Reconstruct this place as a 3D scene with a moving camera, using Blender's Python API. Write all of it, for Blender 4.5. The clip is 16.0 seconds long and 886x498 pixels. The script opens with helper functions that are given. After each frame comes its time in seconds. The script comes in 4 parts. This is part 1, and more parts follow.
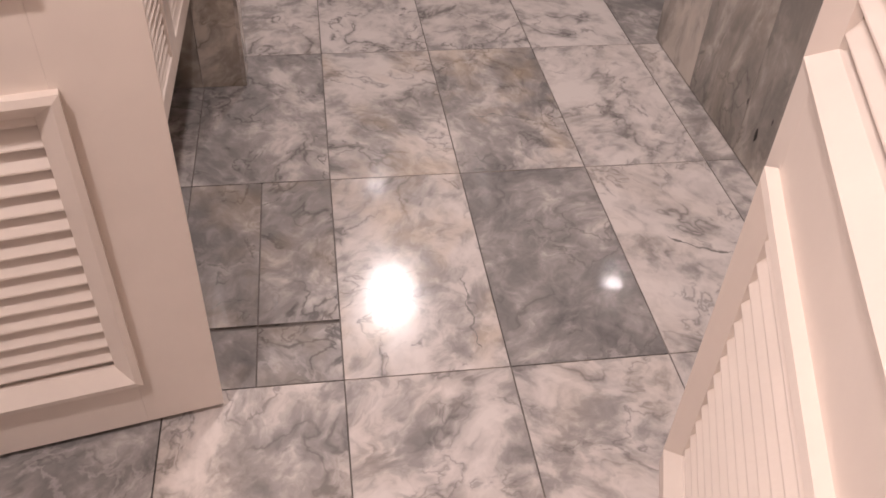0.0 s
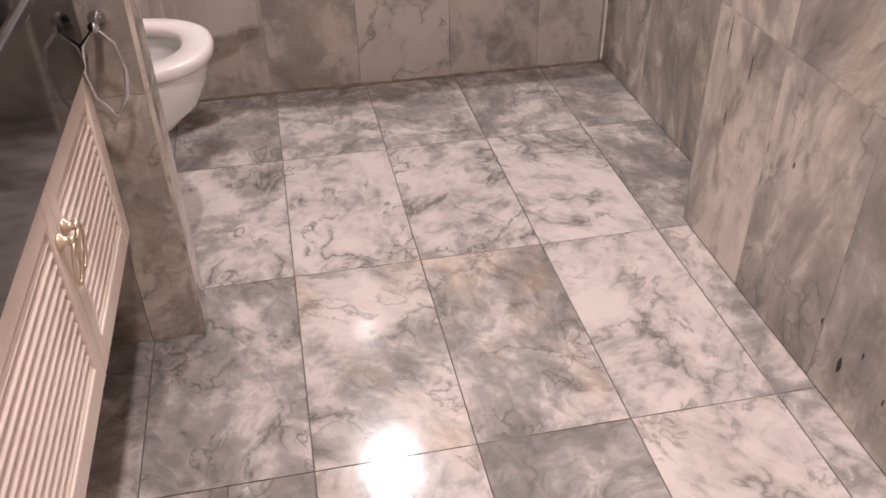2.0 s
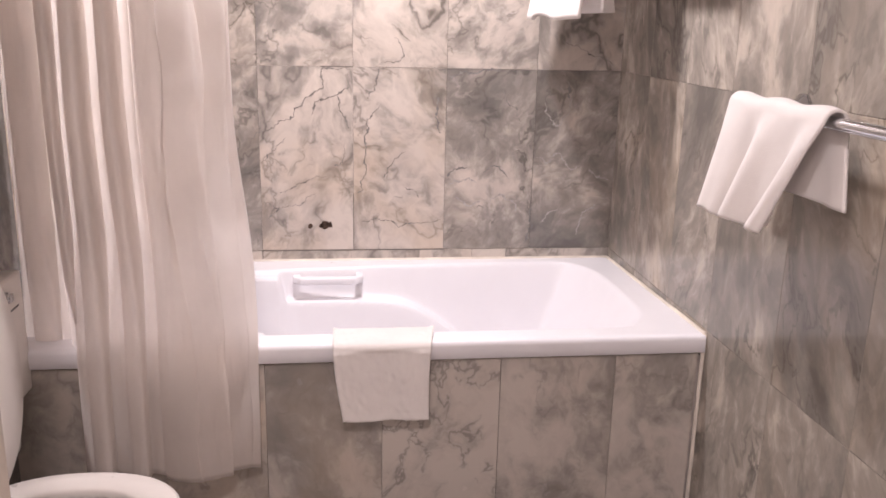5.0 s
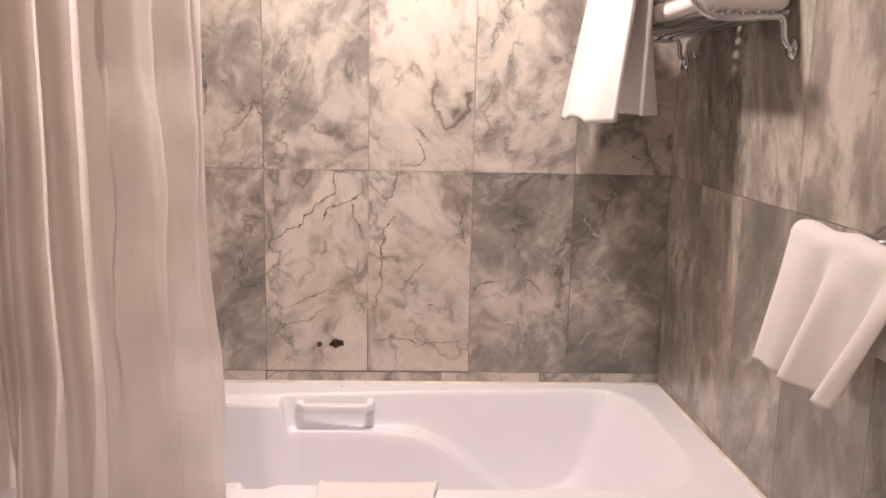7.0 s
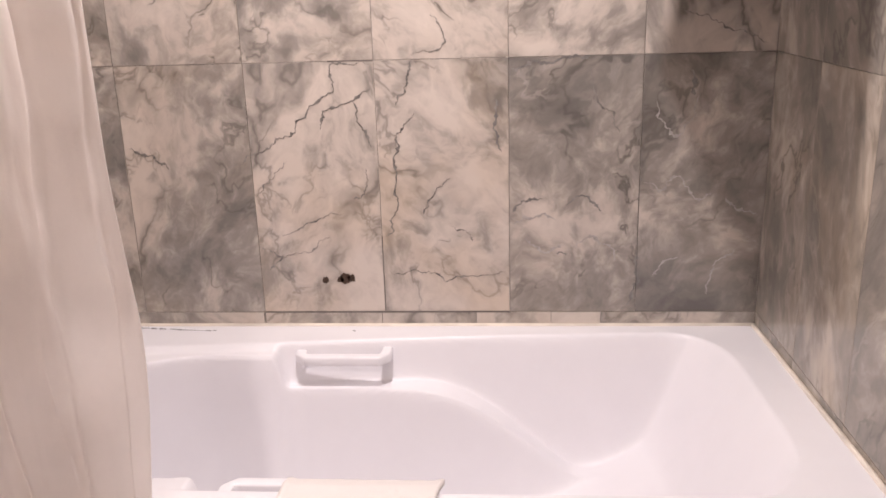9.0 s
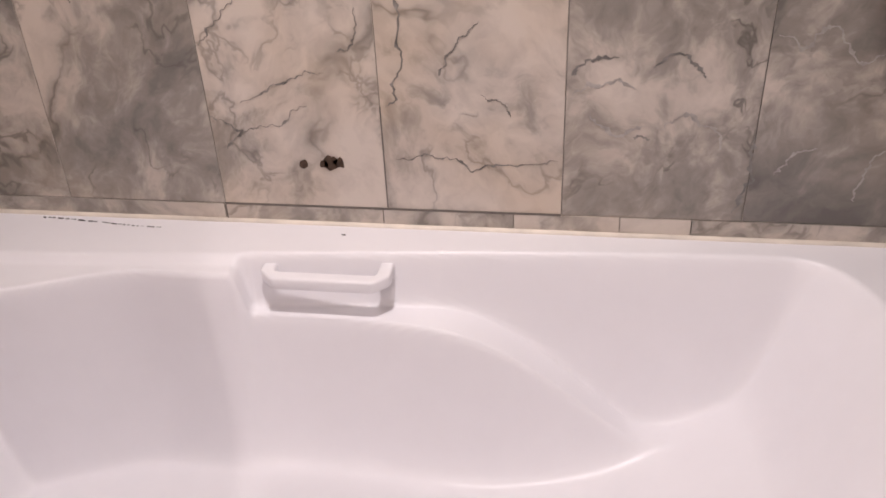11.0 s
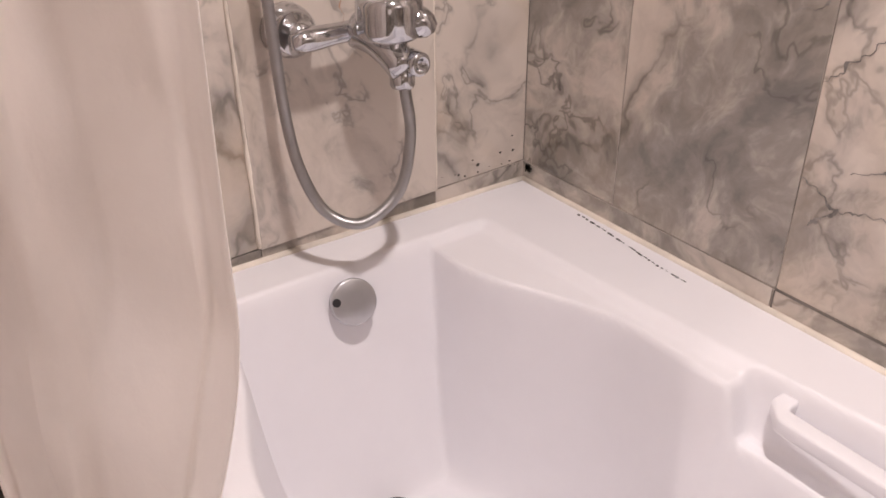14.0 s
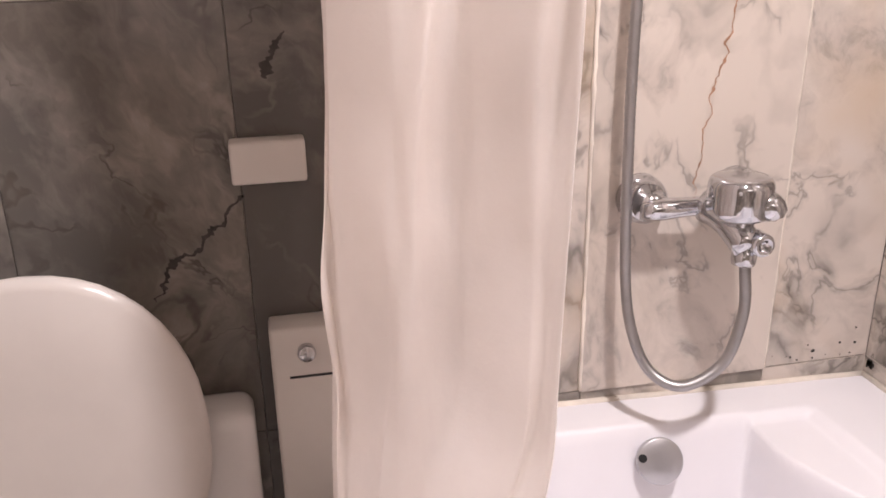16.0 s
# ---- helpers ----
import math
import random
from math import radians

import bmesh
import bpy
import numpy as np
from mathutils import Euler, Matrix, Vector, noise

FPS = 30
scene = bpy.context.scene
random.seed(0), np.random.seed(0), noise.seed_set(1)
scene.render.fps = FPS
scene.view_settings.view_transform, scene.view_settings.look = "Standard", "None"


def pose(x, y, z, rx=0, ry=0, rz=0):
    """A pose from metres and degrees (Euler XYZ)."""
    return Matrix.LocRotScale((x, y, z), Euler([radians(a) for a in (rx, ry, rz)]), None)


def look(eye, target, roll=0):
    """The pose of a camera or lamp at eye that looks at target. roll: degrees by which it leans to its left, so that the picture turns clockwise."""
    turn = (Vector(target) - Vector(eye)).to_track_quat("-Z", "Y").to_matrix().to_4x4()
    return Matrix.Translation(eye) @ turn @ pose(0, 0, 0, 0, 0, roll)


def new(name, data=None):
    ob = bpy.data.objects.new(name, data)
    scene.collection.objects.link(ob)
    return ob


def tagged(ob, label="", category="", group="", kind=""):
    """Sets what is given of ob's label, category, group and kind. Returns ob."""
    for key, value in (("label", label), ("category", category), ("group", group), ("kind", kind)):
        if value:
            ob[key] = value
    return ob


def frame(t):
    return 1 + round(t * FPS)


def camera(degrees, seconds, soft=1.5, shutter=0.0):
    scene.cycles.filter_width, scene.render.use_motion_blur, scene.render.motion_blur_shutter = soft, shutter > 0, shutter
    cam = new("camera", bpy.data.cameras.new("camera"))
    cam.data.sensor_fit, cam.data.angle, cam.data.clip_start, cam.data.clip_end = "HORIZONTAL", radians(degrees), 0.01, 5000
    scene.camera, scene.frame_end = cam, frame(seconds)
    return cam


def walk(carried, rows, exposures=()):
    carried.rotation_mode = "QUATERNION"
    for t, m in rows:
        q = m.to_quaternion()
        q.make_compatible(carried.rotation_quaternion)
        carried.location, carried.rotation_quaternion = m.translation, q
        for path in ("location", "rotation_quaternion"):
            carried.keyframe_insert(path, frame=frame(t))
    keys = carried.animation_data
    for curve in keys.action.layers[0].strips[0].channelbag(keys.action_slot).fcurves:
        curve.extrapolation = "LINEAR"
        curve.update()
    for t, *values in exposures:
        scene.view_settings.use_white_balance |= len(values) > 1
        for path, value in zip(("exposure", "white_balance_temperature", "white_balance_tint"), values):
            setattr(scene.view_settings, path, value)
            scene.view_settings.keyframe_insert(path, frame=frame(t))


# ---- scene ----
cam = camera(55.0, 16.0, 1.7)
# seconds, stops, kelvin, tint
EXPOSURES = [(0.0, 0.12, 6450, 11), (1.0, 0.20, 6450, 11), (2.0, 0.65, 6350, 10), (2.5, 0.86, 6350, 10), (3.0, 0.70, 6300, 11), (3.5, 0.74, 6280, 11), (4.2, 0.54, 6260, 11),
             (5.0, 0.66, 6250, 11), (7.3, 0.22, 7050, 12), (7.6, 0.20, 7050, 12), (8.0, 0.22, 6850, 11), (8.5, 0.38, 6600, 11), (9.2, 0.42, 6500, 10),
             (11.4, 0.17, 6480, 10), (12.0, 0.18, 6480, 10), (13.5, 0.22, 6600, 10), (14.0, 0.32, 6600, 10), (14.5, 0.50, 6550, 11), (15.0, 0.60, 6550, 11), (15.5, 0.70, 6400, 10), (16.0, 0.75, 6350, 10)]
PATH = [
    (0, (-1.116, -3.099, 1.143), (-0.85, -1.62, -0.176), 3.2),
    (0.5, (-1.113, -2.959, 1.142), (-0.74, -1.521, -0.196), 3.9),
    (1, (-1.114, -2.862, 1.153), (-0.744, -1.385, -0.144), 1.9),
    (1.5, (-1.078, -2.728, 1.156), (-0.76, -1.185, -0.076), -0.3),
    (2, (-1.063, -2.574, 1.183), (-0.754, -0.98, 0.016), -1.0),
    (2.5, (-1.051, -2.479, 1.208), (-0.747, -0.823, 0.128), 0.9),
    (3, (-1.033, -2.375, 1.219), (-0.736, -0.648, 0.255), 2.0),
    (3.5, (-1.0, -2.24, 1.241), (-0.615, -0.492, 0.349), 1.4),
    (4, (-0.997, -2.12, 1.247), (-0.534, -0.339, 0.463), 2.1),
    (4.5, (-0.971, -2.039, 1.267), (-0.512, -0.212, 0.596), 1.3),
    (5, (-0.931, -1.95, 1.298), (-0.688, -0.033, 0.781), 1.3),
    (5.2, (-0.909, -1.914, 1.303), (-0.729, 0.021, 0.831), 1.6),
    (7.3, (-0.758, -1.559, 1.359), (-0.699, 0.41, 1.014), 0.9),
    (7.5, (-0.766, -1.502, 1.353), (-0.729, 0.454, 0.934), 0.6),
    (8, (-0.728, -1.386, 1.324), (-0.788, 0.553, 0.837), -0.6),
    (8.5, (-0.637, -1.232, 1.316), (-0.807, 0.694, 0.804), -0.2),
    (9, (-0.588, -1.104, 1.301), (-0.735, 0.803, 0.716), -1.7),
    (9.2, (-0.577, -1.047, 1.295), (-0.705, 0.84, 0.646), -1.6),
    (11.3, (-0.565, -0.354, 1.269), (-0.923, 1.236, 0.109), -4.0),
    (11.5, (-0.55, -0.29, 1.28), (-0.965, 1.216, 0.031), -5.6),
    (12, (-0.591, -0.22, 1.241), (-0.987, 1.147, -0.164), -5.3),
    (12.5, (-0.635, -0.165, 1.196), (-1.034, 1.293, -0.115), -2.2),
    (13, (-0.658, -0.129, 1.166), (-1.431, 1.328, 0.034), -2.5),
    (13.5, (-0.686, -0.103, 1.183), (-1.839, 1.09, 0.066), -1.2),
    (14, (-0.668, -0.094, 1.19), (-2.062, 0.907, 0.163), -0.8),
    (14.5, (-0.633, -0.079, 1.216), (-2.207, 0.813, 0.364), -0.1),
    (15, (-0.61, -0.07, 1.239), (-2.289, 0.755, 0.534), 0.2),
    (15.5, (-0.598, -0.087, 1.248), (-2.372, 0.549, 0.576), -0.3),
    (16, (-0.598, -0.13, 1.238), (-2.428, 0.252, 0.526), -1.0),
]
walk(cam, [(t, look(eye, target, roll)) for t, eye, target, roll in PATH], EXPOSURES)

# ---- world and lights ----
world = bpy.data.worlds.new("dim_indoor")
scene.world = world
world.use_nodes = True
world.node_tree.nodes["Background"].inputs[0].default_value = (1.0, 0.9, 0.85, 1)
world.node_tree.nodes["Background"].inputs[1].default_value = 0.02

X0, X1 = -1.70, 0.0        # left and right wall over the tub
YB = 0.825                 # back wall over the tub
XN = -0.14                 # nearer stretch of the right wall
YJ = -0.97                 # where the right wall steps back
YP = -1.146                # front of the marble partition
ZC = 2.25                  # ceiling
RIM = 0.54                 # tub rim

WARM = (1.0, 0.85, 0.83)
COOL = (1.0, 0.89, 0.89)


def lamp(name, place, watts, size, colour):
    data = bpy.data.lights.new(name, "AREA")
    data.shape, data.size, data.energy, data.color = "DISK", size, watts, colour
    ob = new(name, data)
    ob.matrix_world = Matrix.Translation(place)
    return ob


LAMPS = [("tub_downlight", (-0.79, 0.30, ZC - 0.02), 16.5, 0.11, COOL),
         ("vanity_downlight", (-1.08, -1.80, ZC - 0.02), 15, 0.11, WARM),
         ("hall_downlight", (-1.72, -2.95, ZC - 0.02), 20, 0.16, WARM)]
for lamp_row in LAMPS:
    lamp(*lamp_row)


# ---- materials ----
def material(name):
    m = bpy.data.materials.new(name)
    m.use_nodes = True
    return m, m.node_tree.nodes, m.node_tree.links, m.node_tree.nodes["Principled BSDF"]


def noise_node(nodes, links, vec, scale, detail=6.0, rough=0.6, distort=0.0):
    n = nodes.new("ShaderNodeTexNoise")
    n.inputs["Scale"].default_value, n.inputs["Detail"].default_value = scale, detail
    n.inputs["Roughness"].default_value, n.inputs["Distortion"].default_value = rough, distort
    if vec is not None:
        links.new(vec, n.inputs["Vector"])
    return n


def ramp_node(nodes, links, fac, stops):
    r = nodes.new("ShaderNodeValToRGB")
    while len(r.color_ramp.elements) < len(stops):
        r.color_ramp.elements.new(0.5)
    for e, (p, c) in zip(r.color_ramp.elements, stops):
        e.position, e.color = p, (*c, 1) if len(c) == 3 else c
    links.new(fac, r.inputs[0])
    return r


def math_node(nodes, links, op, a, b=None, clamp=False):
    n = nodes.new("ShaderNodeMath")
    n.operation, n.use_clamp = op, clamp
    for k, v in enumerate((a, b)):
        if v is None:
            continue
        if isinstance(v, (int, float)):
            n.inputs[k].default_value = v
        else:
            links.new(v, n.inputs[k])
    return n.outputs[0]


def mix_node(nodes, links, fac, a, b, blend="MIX"):
    n = nodes.new("ShaderNodeMix")
    n.data_type, n.blend_type = "RGBA", blend
    for sock, v in ((n.inputs[0], fac), (n.inputs[6], a), (n.inputs[7], b)):
        if isinstance(v, (int, float)):
            sock.default_value = v
        elif isinstance(v, tuple):
            sock.default_value = (*v, 1)
        else:
            links.new(v, sock)
    return n.outputs[2]


def bump(nodes, links, bsdf, height, strength, distance):
    b = nodes.new("ShaderNodeBump")
    b.inputs["Strength"].default_value, b.inputs["Distance"].default_value = strength, distance
    links.new(height, b.inputs["Height"])
    links.new(b.outputs[0], bsdf.inputs["Normal"])


def marble(name, rough, stretch, scale=1.0, cast=(1.0, 1.0, 1.0), calm=0.0, turn=6.28, mottle=1.0, smoky=0.7, relief=0.05, wax=0.0):
    """Grey-white veined marble. Each slab's object colour tells: red how grey it is, green how veined, blue how ochre.
    turn: how far, in radians, the slabs' bedding is turned at random; mottle: strength of the fine clouding."""
    m, nodes, links, bsdf = material(name)
    geo, info = nodes.new("ShaderNodeNewGeometry"), nodes.new("ShaderNodeObjectInfo")

    def vmath(op, a, b, c=None):
        n = nodes.new("ShaderNodeVectorMath")
        n.operation = op
        for k, v in enumerate((a, b, c)):
            if v is None:
                continue
            if isinstance(v, tuple):
                n.inputs[k].default_value = v
            else:
                links.new(v, n.inputs[k])
        return n.outputs[0]

    spin = nodes.new("ShaderNodeVectorRotate")
    spin.rotation_type = "AXIS_ANGLE"
    links.new(geo.outputs["Position"], spin.inputs["Vector"])
    links.new(geo.outputs["True Normal"], spin.inputs["Axis"])
    links.new(math_node(nodes, links, "MULTIPLY", math_node(nodes, links, "SUBTRACT", info.outputs["Random"], 0.5), turn), spin.inputs["Angle"])
    comb = nodes.new("ShaderNodeCombineXYZ")
    for k in range(3):
        links.new(math_node(nodes, links, "MULTIPLY", info.outputs["Random"], (37.0, 53.0, 71.0)[k]), comb.inputs[k])
    vec = vmath("MULTIPLY_ADD", spin.outputs[0], tuple(scale * c for c in stretch), comb.outputs[0])
    sep = nodes.new("ShaderNodeSeparateColor")
    links.new(info.outputs["Color"], sep.inputs[0])

    def warped(src, amount, size, detail):
        f = noise_node(nodes, links, src, size, detail, 0.5)
        return vmath("MULTIPLY_ADD", f.outputs["Color"], (amount, amount, amount), src)

    def gated(src, size, lo, hi):
        f = noise_node(nodes, links, src, size, 3.0, 0.55)
        return ramp_node(nodes, links, f.outputs[0], [(lo, (0, 0, 0)), (hi, (1, 1, 1))]).outputs[0]

    def ridge(src, size, detail, core, wide):
        """A dark thread and the smoke about it, where a noise crosses its middle."""
        f = noise_node(nodes, links, src, size, detail, 0.55)
        away = math_node(nodes, links, "ABSOLUTE", math_node(nodes, links, "SUBTRACT", f.outputs[0], 0.5))
        thread = ramp_node(nodes, links, away, [(0.0, (1, 1, 1)), (core * 0.4, (0.8, 0.8, 0.8)), (core, (0, 0, 0))]).outputs[0]
        haze = ramp_node(nodes, links, away, [(0.0, (1, 1, 1)), (wide * 0.4, (0.42, 0.42, 0.42)), (wide, (0, 0, 0))]).outputs[0]
        return thread, haze

    def product(*fs):
        out = fs[0]
        for f in fs[1:]:
            out = math_node(nodes, links, "MULTIPLY", out, f)
        return out

    far = warped(vec, 0.26, 2.6, 5.0)
    near = warped(far, 0.10, 9.0, 4.0)
    cloud = noise_node(nodes, links, far, 2.5, 5.0, 0.56)
    lump = noise_node(nodes, links, near, 7.5, 5.0, 0.56)
    grain = noise_node(nodes, links, near, 22.0, 5.0, 0.58)
    tone = math_node(nodes, links, "ADD", product(cloud.outputs[0], 0.44), product(lump.outputs[0], 0.38 * mottle))
    tone = math_node(nodes, links, "ADD", tone, product(grain.outputs[0], 0.18 * mottle))
    tone = math_node(nodes, links, "ADD", tone, product(math_node(nodes, links, "SUBTRACT", sep.outputs[0], 0.5), 0.30))
    tone = math_node(nodes, links, "ADD", tone, 0.28 * (1 - mottle))
    base = ramp_node(nodes, links, tone, [(0.40, (0.66, 0.61, 0.58)), (0.465, (0.56, 0.515, 0.49)), (0.50, (0.43, 0.40, 0.38)), (0.53, (0.325, 0.303, 0.292)),
                                          (0.59, (0.22, 0.209, 0.204)), (0.68, (0.12, 0.116, 0.116))])
    thread, haze = ridge(near, 2.1, 4.0, 0.0105, 0.070)
    gate = gated(vec, 2.4, 0.47, 0.58)
    thin, thin_haze = ridge(near, 5.2, 4.0, 0.016, 0.055)
    thin_gate = gated(far, 3.6, 0.50, 0.57)
    col = mix_node(nodes, links, product(haze, gate, smoky), base.outputs[0], (0.17, 0.163, 0.160))
    col = mix_node(nodes, links, product(thin_haze, thin_gate, smoky * 0.55), col, (0.17, 0.163, 0.160))
    veins = math_node(nodes, links, "MULTIPLY", math_node(nodes, links, "ADD", product(thread, gate), product(thin, thin_gate)), sep.outputs[1], True)
    col = mix_node(nodes, links, product(veins, 0.85), col, (0.075, 0.071, 0.069))
    # pale healed seams
    pale, _ = ridge(near, 4.1, 5.0, 0.024, 0.05)
    col = mix_node(nodes, links, product(pale, gated(vec, 3.1, 0.50, 0.64), 0.24), col, (0.68, 0.635, 0.61))
    # rusty stain
    stain = gated(vec, 2.9, 0.47, 0.68)
    col = mix_node(nodes, links, product(stain, sep.outputs[2]), col, (0.56, 0.42, 0.27))
    col = mix_node(nodes, links, calm, col, (0.37, 0.345, 0.33))
    col = mix_node(nodes, links, 1.0, col, cast, "MULTIPLY")
    links.new(col, bsdf.inputs["Base Color"])
    dull = noise_node(nodes, links, geo.outputs["Position"], 14.0, 5.0, 0.6)
    rr = nodes.new("ShaderNodeMapRange")
    rr.inputs[3].default_value, rr.inputs[4].default_value = rough * 0.72, rough * 1.35
    links.new(dull.outputs[0], rr.inputs[0])
    links.new(rr.outputs[0], bsdf.inputs["Roughness"])
    bsdf.inputs["Coat Weight"].default_value, bsdf.inputs["Coat Roughness"].default_value = wax, 0.015
    pits = noise_node(nodes, links, vec, 55.0, 4.0, 0.6)
    bump(nodes, links, bsdf, math_node(nodes, links, "SUBTRACT", pits.outputs[0], math_node(nodes, links, "MULTIPLY", veins, 0.6)), relief, 0.002)
    return m


def plain(name, colour, rough, metal=0.0, vary=0.08, scale=12.0, relief=0.0, relief_scale=60.0, coat=0.0, sub=0.0):
    """A painted, glazed or metal surface with slight blotches and relief."""
    m, nodes, links, bsdf = material(name)
    geo = nodes.new("ShaderNodeNewGeometry")
    n = noise_node(nodes, links, geo.outputs["Position"], scale, 6.0, 0.6)
    low = tuple(c * (1 - vary) for c in colour)
    high = tuple(min(1.0, c * (1 + vary * 0.6)) for c in colour)
    r = ramp_node(nodes, links, n.outputs[0], [(0.3, low), (0.7, high)])
    links.new(r.outputs[0], bsdf.inputs["Base Color"])
    n2 = noise_node(nodes, links, geo.outputs["Position"], scale * 2.7, 4.0, 0.5)
    rr = nodes.new("ShaderNodeMapRange")
    rr.inputs[3].default_value, rr.inputs[4].default_value = max(0.02, rough * 0.8), min(1.0, rough * 1.25)
    links.new(n2.outputs[0], rr.inputs[0])
    links.new(rr.outputs[0], bsdf.inputs["Roughness"])
    bsdf.inputs["Metallic"].default_value = metal
    bsdf.inputs["Coat Weight"].default_value = coat
    if relief:
        f = noise_node(nodes, links, geo.outputs["Position"], relief_scale, 5.0, 0.6)
        bump(nodes, links, bsdf, f.outputs[0], 0.5, relief)
    return m


FLOOR_MARBLE = marble("floor_marble", 0.14, (1.0, 0.75, 1.0), 2.1, (1.08, 1.06, 1.05), 0.10, 2.4, 0.92, 0.75, 0.03, 0.45)
WALL_MARBLE = marble("wall_marble", 0.16, (1.0, 1.0, 0.8), 1.35, (1.0, 0.965, 0.90), 0.06, 1.6)
STREAK_MARBLE = marble("streaked_marble", 0.03, (1.1, 1.1, 0.55), 1.5, (1.0, 0.955, 0.88), 0.22, 0.9, 0.85, 0.75, 0.006)
END_MARBLE = marble("end_wall_marble", 0.15, (1.1, 1.1, 0.62), 1.4, (1.0, 0.955, 0.86), 0.20, 1.2, 0.9, 0.8)
APRON_MARBLE = marble("apron_marble", 0.24, (1.0, 1.0, 0.8), 1.5, (1.0, 0.975, 0.92), 0.34, 1.0, 0.85)
WALL_GROUT = plain("wall_grout", (0.42, 0.38, 0.35), 0.8, relief=0.001, vary=0.35, scale=20)
GROUT = plain("grout", (0.16, 0.14, 0.125), 0.9, relief=0.001, vary=0.3, scale=30)
PAINT = plain("door_paint", (0.80, 0.69, 0.61), 0.42, vary=0.05, scale=6, relief=0.0004, relief_scale=90)
PLASTER = plain("ceiling_plaster", (0.80, 0.77, 0.74), 0.85, relief=0.0008, relief_scale=120)
CERAMIC = plain("white_ceramic", (0.82, 0.80, 0.785), 0.12, vary=0.02, coat=0.4)
ACRYLIC = plain("white_acrylic", (0.86, 0.845, 0.875), 0.36, vary=0.015, coat=0.1)
SEAT = plain("seat_plastic", (0.75, 0.70, 0.66), 0.3, vary=0.03)
CHROME = plain("chrome", (0.60, 0.605, 0.63), 0.08, 1.0, vary=0.04, scale=30)
HOSE = plain("hose_metal", (0.42, 0.41, 0.41), 0.38, 0.9, vary=0.1, scale=40)
SATIN = plain("satin_chrome", (0.55, 0.55, 0.57), 0.34, 0.9, vary=0.06, scale=30)
BRASS = plain("brass", (0.70, 0.60, 0.47), 0.32, 1.0, vary=0.1, scale=40)
DARK_METAL = plain("dark_metal", (0.10, 0.09, 0.085), 0.4, 0.6)
PLASTIC = plain("white_plastic", (0.80, 0.76, 0.72), 0.38, vary=0.03)
CORD = plain("white_cord", (0.74, 0.70, 0.66), 0.5)
BLACK = plain("black_plastic", (0.02, 0.02, 0.022), 0.3)
SEALANT = plain("silicone", (0.80, 0.73, 0.64), 0.5, vary=0.25, scale=9, relief=0.001)
HOLE = plain("rusty_hole", (0.075, 0.045, 0.03), 0.9, vary=0.6, scale=90, relief=0.001)
MOULD = plain("black_mould", (0.03, 0.026, 0.022), 0.9, relief=0.001)
FOOT = plain("brown_mortar", (0.25, 0.20, 0.15), 0.9, vary=0.4, scale=25, relief=0.001)
CARPET = plain("hall_carpet", (0.22, 0.15, 0.11), 0.95, vary=0.3, relief=0.004, relief_scale=300)


def granite():
    m, nodes, links, bsdf = material("black_granite")
    geo = nodes.new("ShaderNodeNewGeometry")
    v = nodes.new("ShaderNodeTexVoronoi")
    v.inputs["Scale"].default_value = 190.0
    links.new(geo.outputs["Position"], v.inputs["Vector"])
    r = ramp_node(nodes, links, v.outputs["Distance"], [(0.0, (0.04, 0.039, 0.038)), (0.22, (0.008, 0.008, 0.009))])
    links.new(r.outputs[0], bsdf.inputs["Base Color"])
    bsdf.inputs["Roughness"].default_value = 0.07
    return m


def cloth(name, colour, weave, sheer=0.0):
    m, nodes, links, bsdf = material(name)
    geo = nodes.new("ShaderNodeNewGeometry")
    n = noise_node(nodes, links, geo.outputs["Position"], 7.0, 5.0, 0.6)
    r = ramp_node(nodes, links, n.outputs[0], [(0.3, tuple(c * 0.93 for c in colour)), (0.7, colour)])
    links.new(r.outputs[0], bsdf.inputs["Base Color"])
    bsdf.inputs["Roughness"].default_value = 0.85 if not sheer else 0.5
    bsdf.inputs["Sheen Weight"].default_value = 0.3 if not sheer else 0.0
    f = noise_node(nodes, links, geo.outputs["Position"], weave, 4.0, 0.7)
    height = f.outputs[0]
    if sheer:
        along = nodes.new("ShaderNodeMapping")
        along.inputs["Scale"].default_value = (13.0, 13.0, 1.7)
        links.new(geo.outputs["Position"], along.inputs["Vector"])
        streak = noise_node(nodes, links, along.outputs[0], 1.0, 2.5, 0.5, 0.5)
        height = math_node(nodes, links, "ADD", math_node(nodes, links, "MULTIPLY", height, 0.15), math_node(nodes, links, "MULTIPLY", streak.outputs[0], 1.5))
    bump(nodes, links, bsdf, height, 0.5 if not sheer else 0.8, 0.002 if not sheer else 0.009)
    if sheer:
        t = nodes.new("ShaderNodeBsdfTranslucent")
        links.new(r.outputs[0], t.inputs[0])
        links.new(bsdf.inputs["Normal"].links[0].from_socket, t.inputs["Normal"])
        mixer = nodes.new("ShaderNodeMixShader")
        mixer.inputs[0].default_value = sheer
        links.new(bsdf.outputs[0], mixer.inputs[1])
        links.new(t.outputs[0], mixer.inputs[2])
        links.new(mixer.outputs[0], nodes["Material Output"].inputs[0])
    return m


GRANITE = granite()
TERRY = cloth("terry_cotton", (0.84, 0.79, 0.76), 260.0)
VINYL = cloth("curtain_cloth", (0.99, 0.955, 0.93), 24.0, 0.76)


def glow(name, colour, power):
    m, nodes, links, bsdf = material(name)
    bsdf.inputs["Emission Color"].default_value = (*colour, 1)
    bsdf.inputs["Emission Strength"].default_value = power
    return m


GLOW = glow("lamp_lens", (1.0, 0.93, 0.88), 30.0)


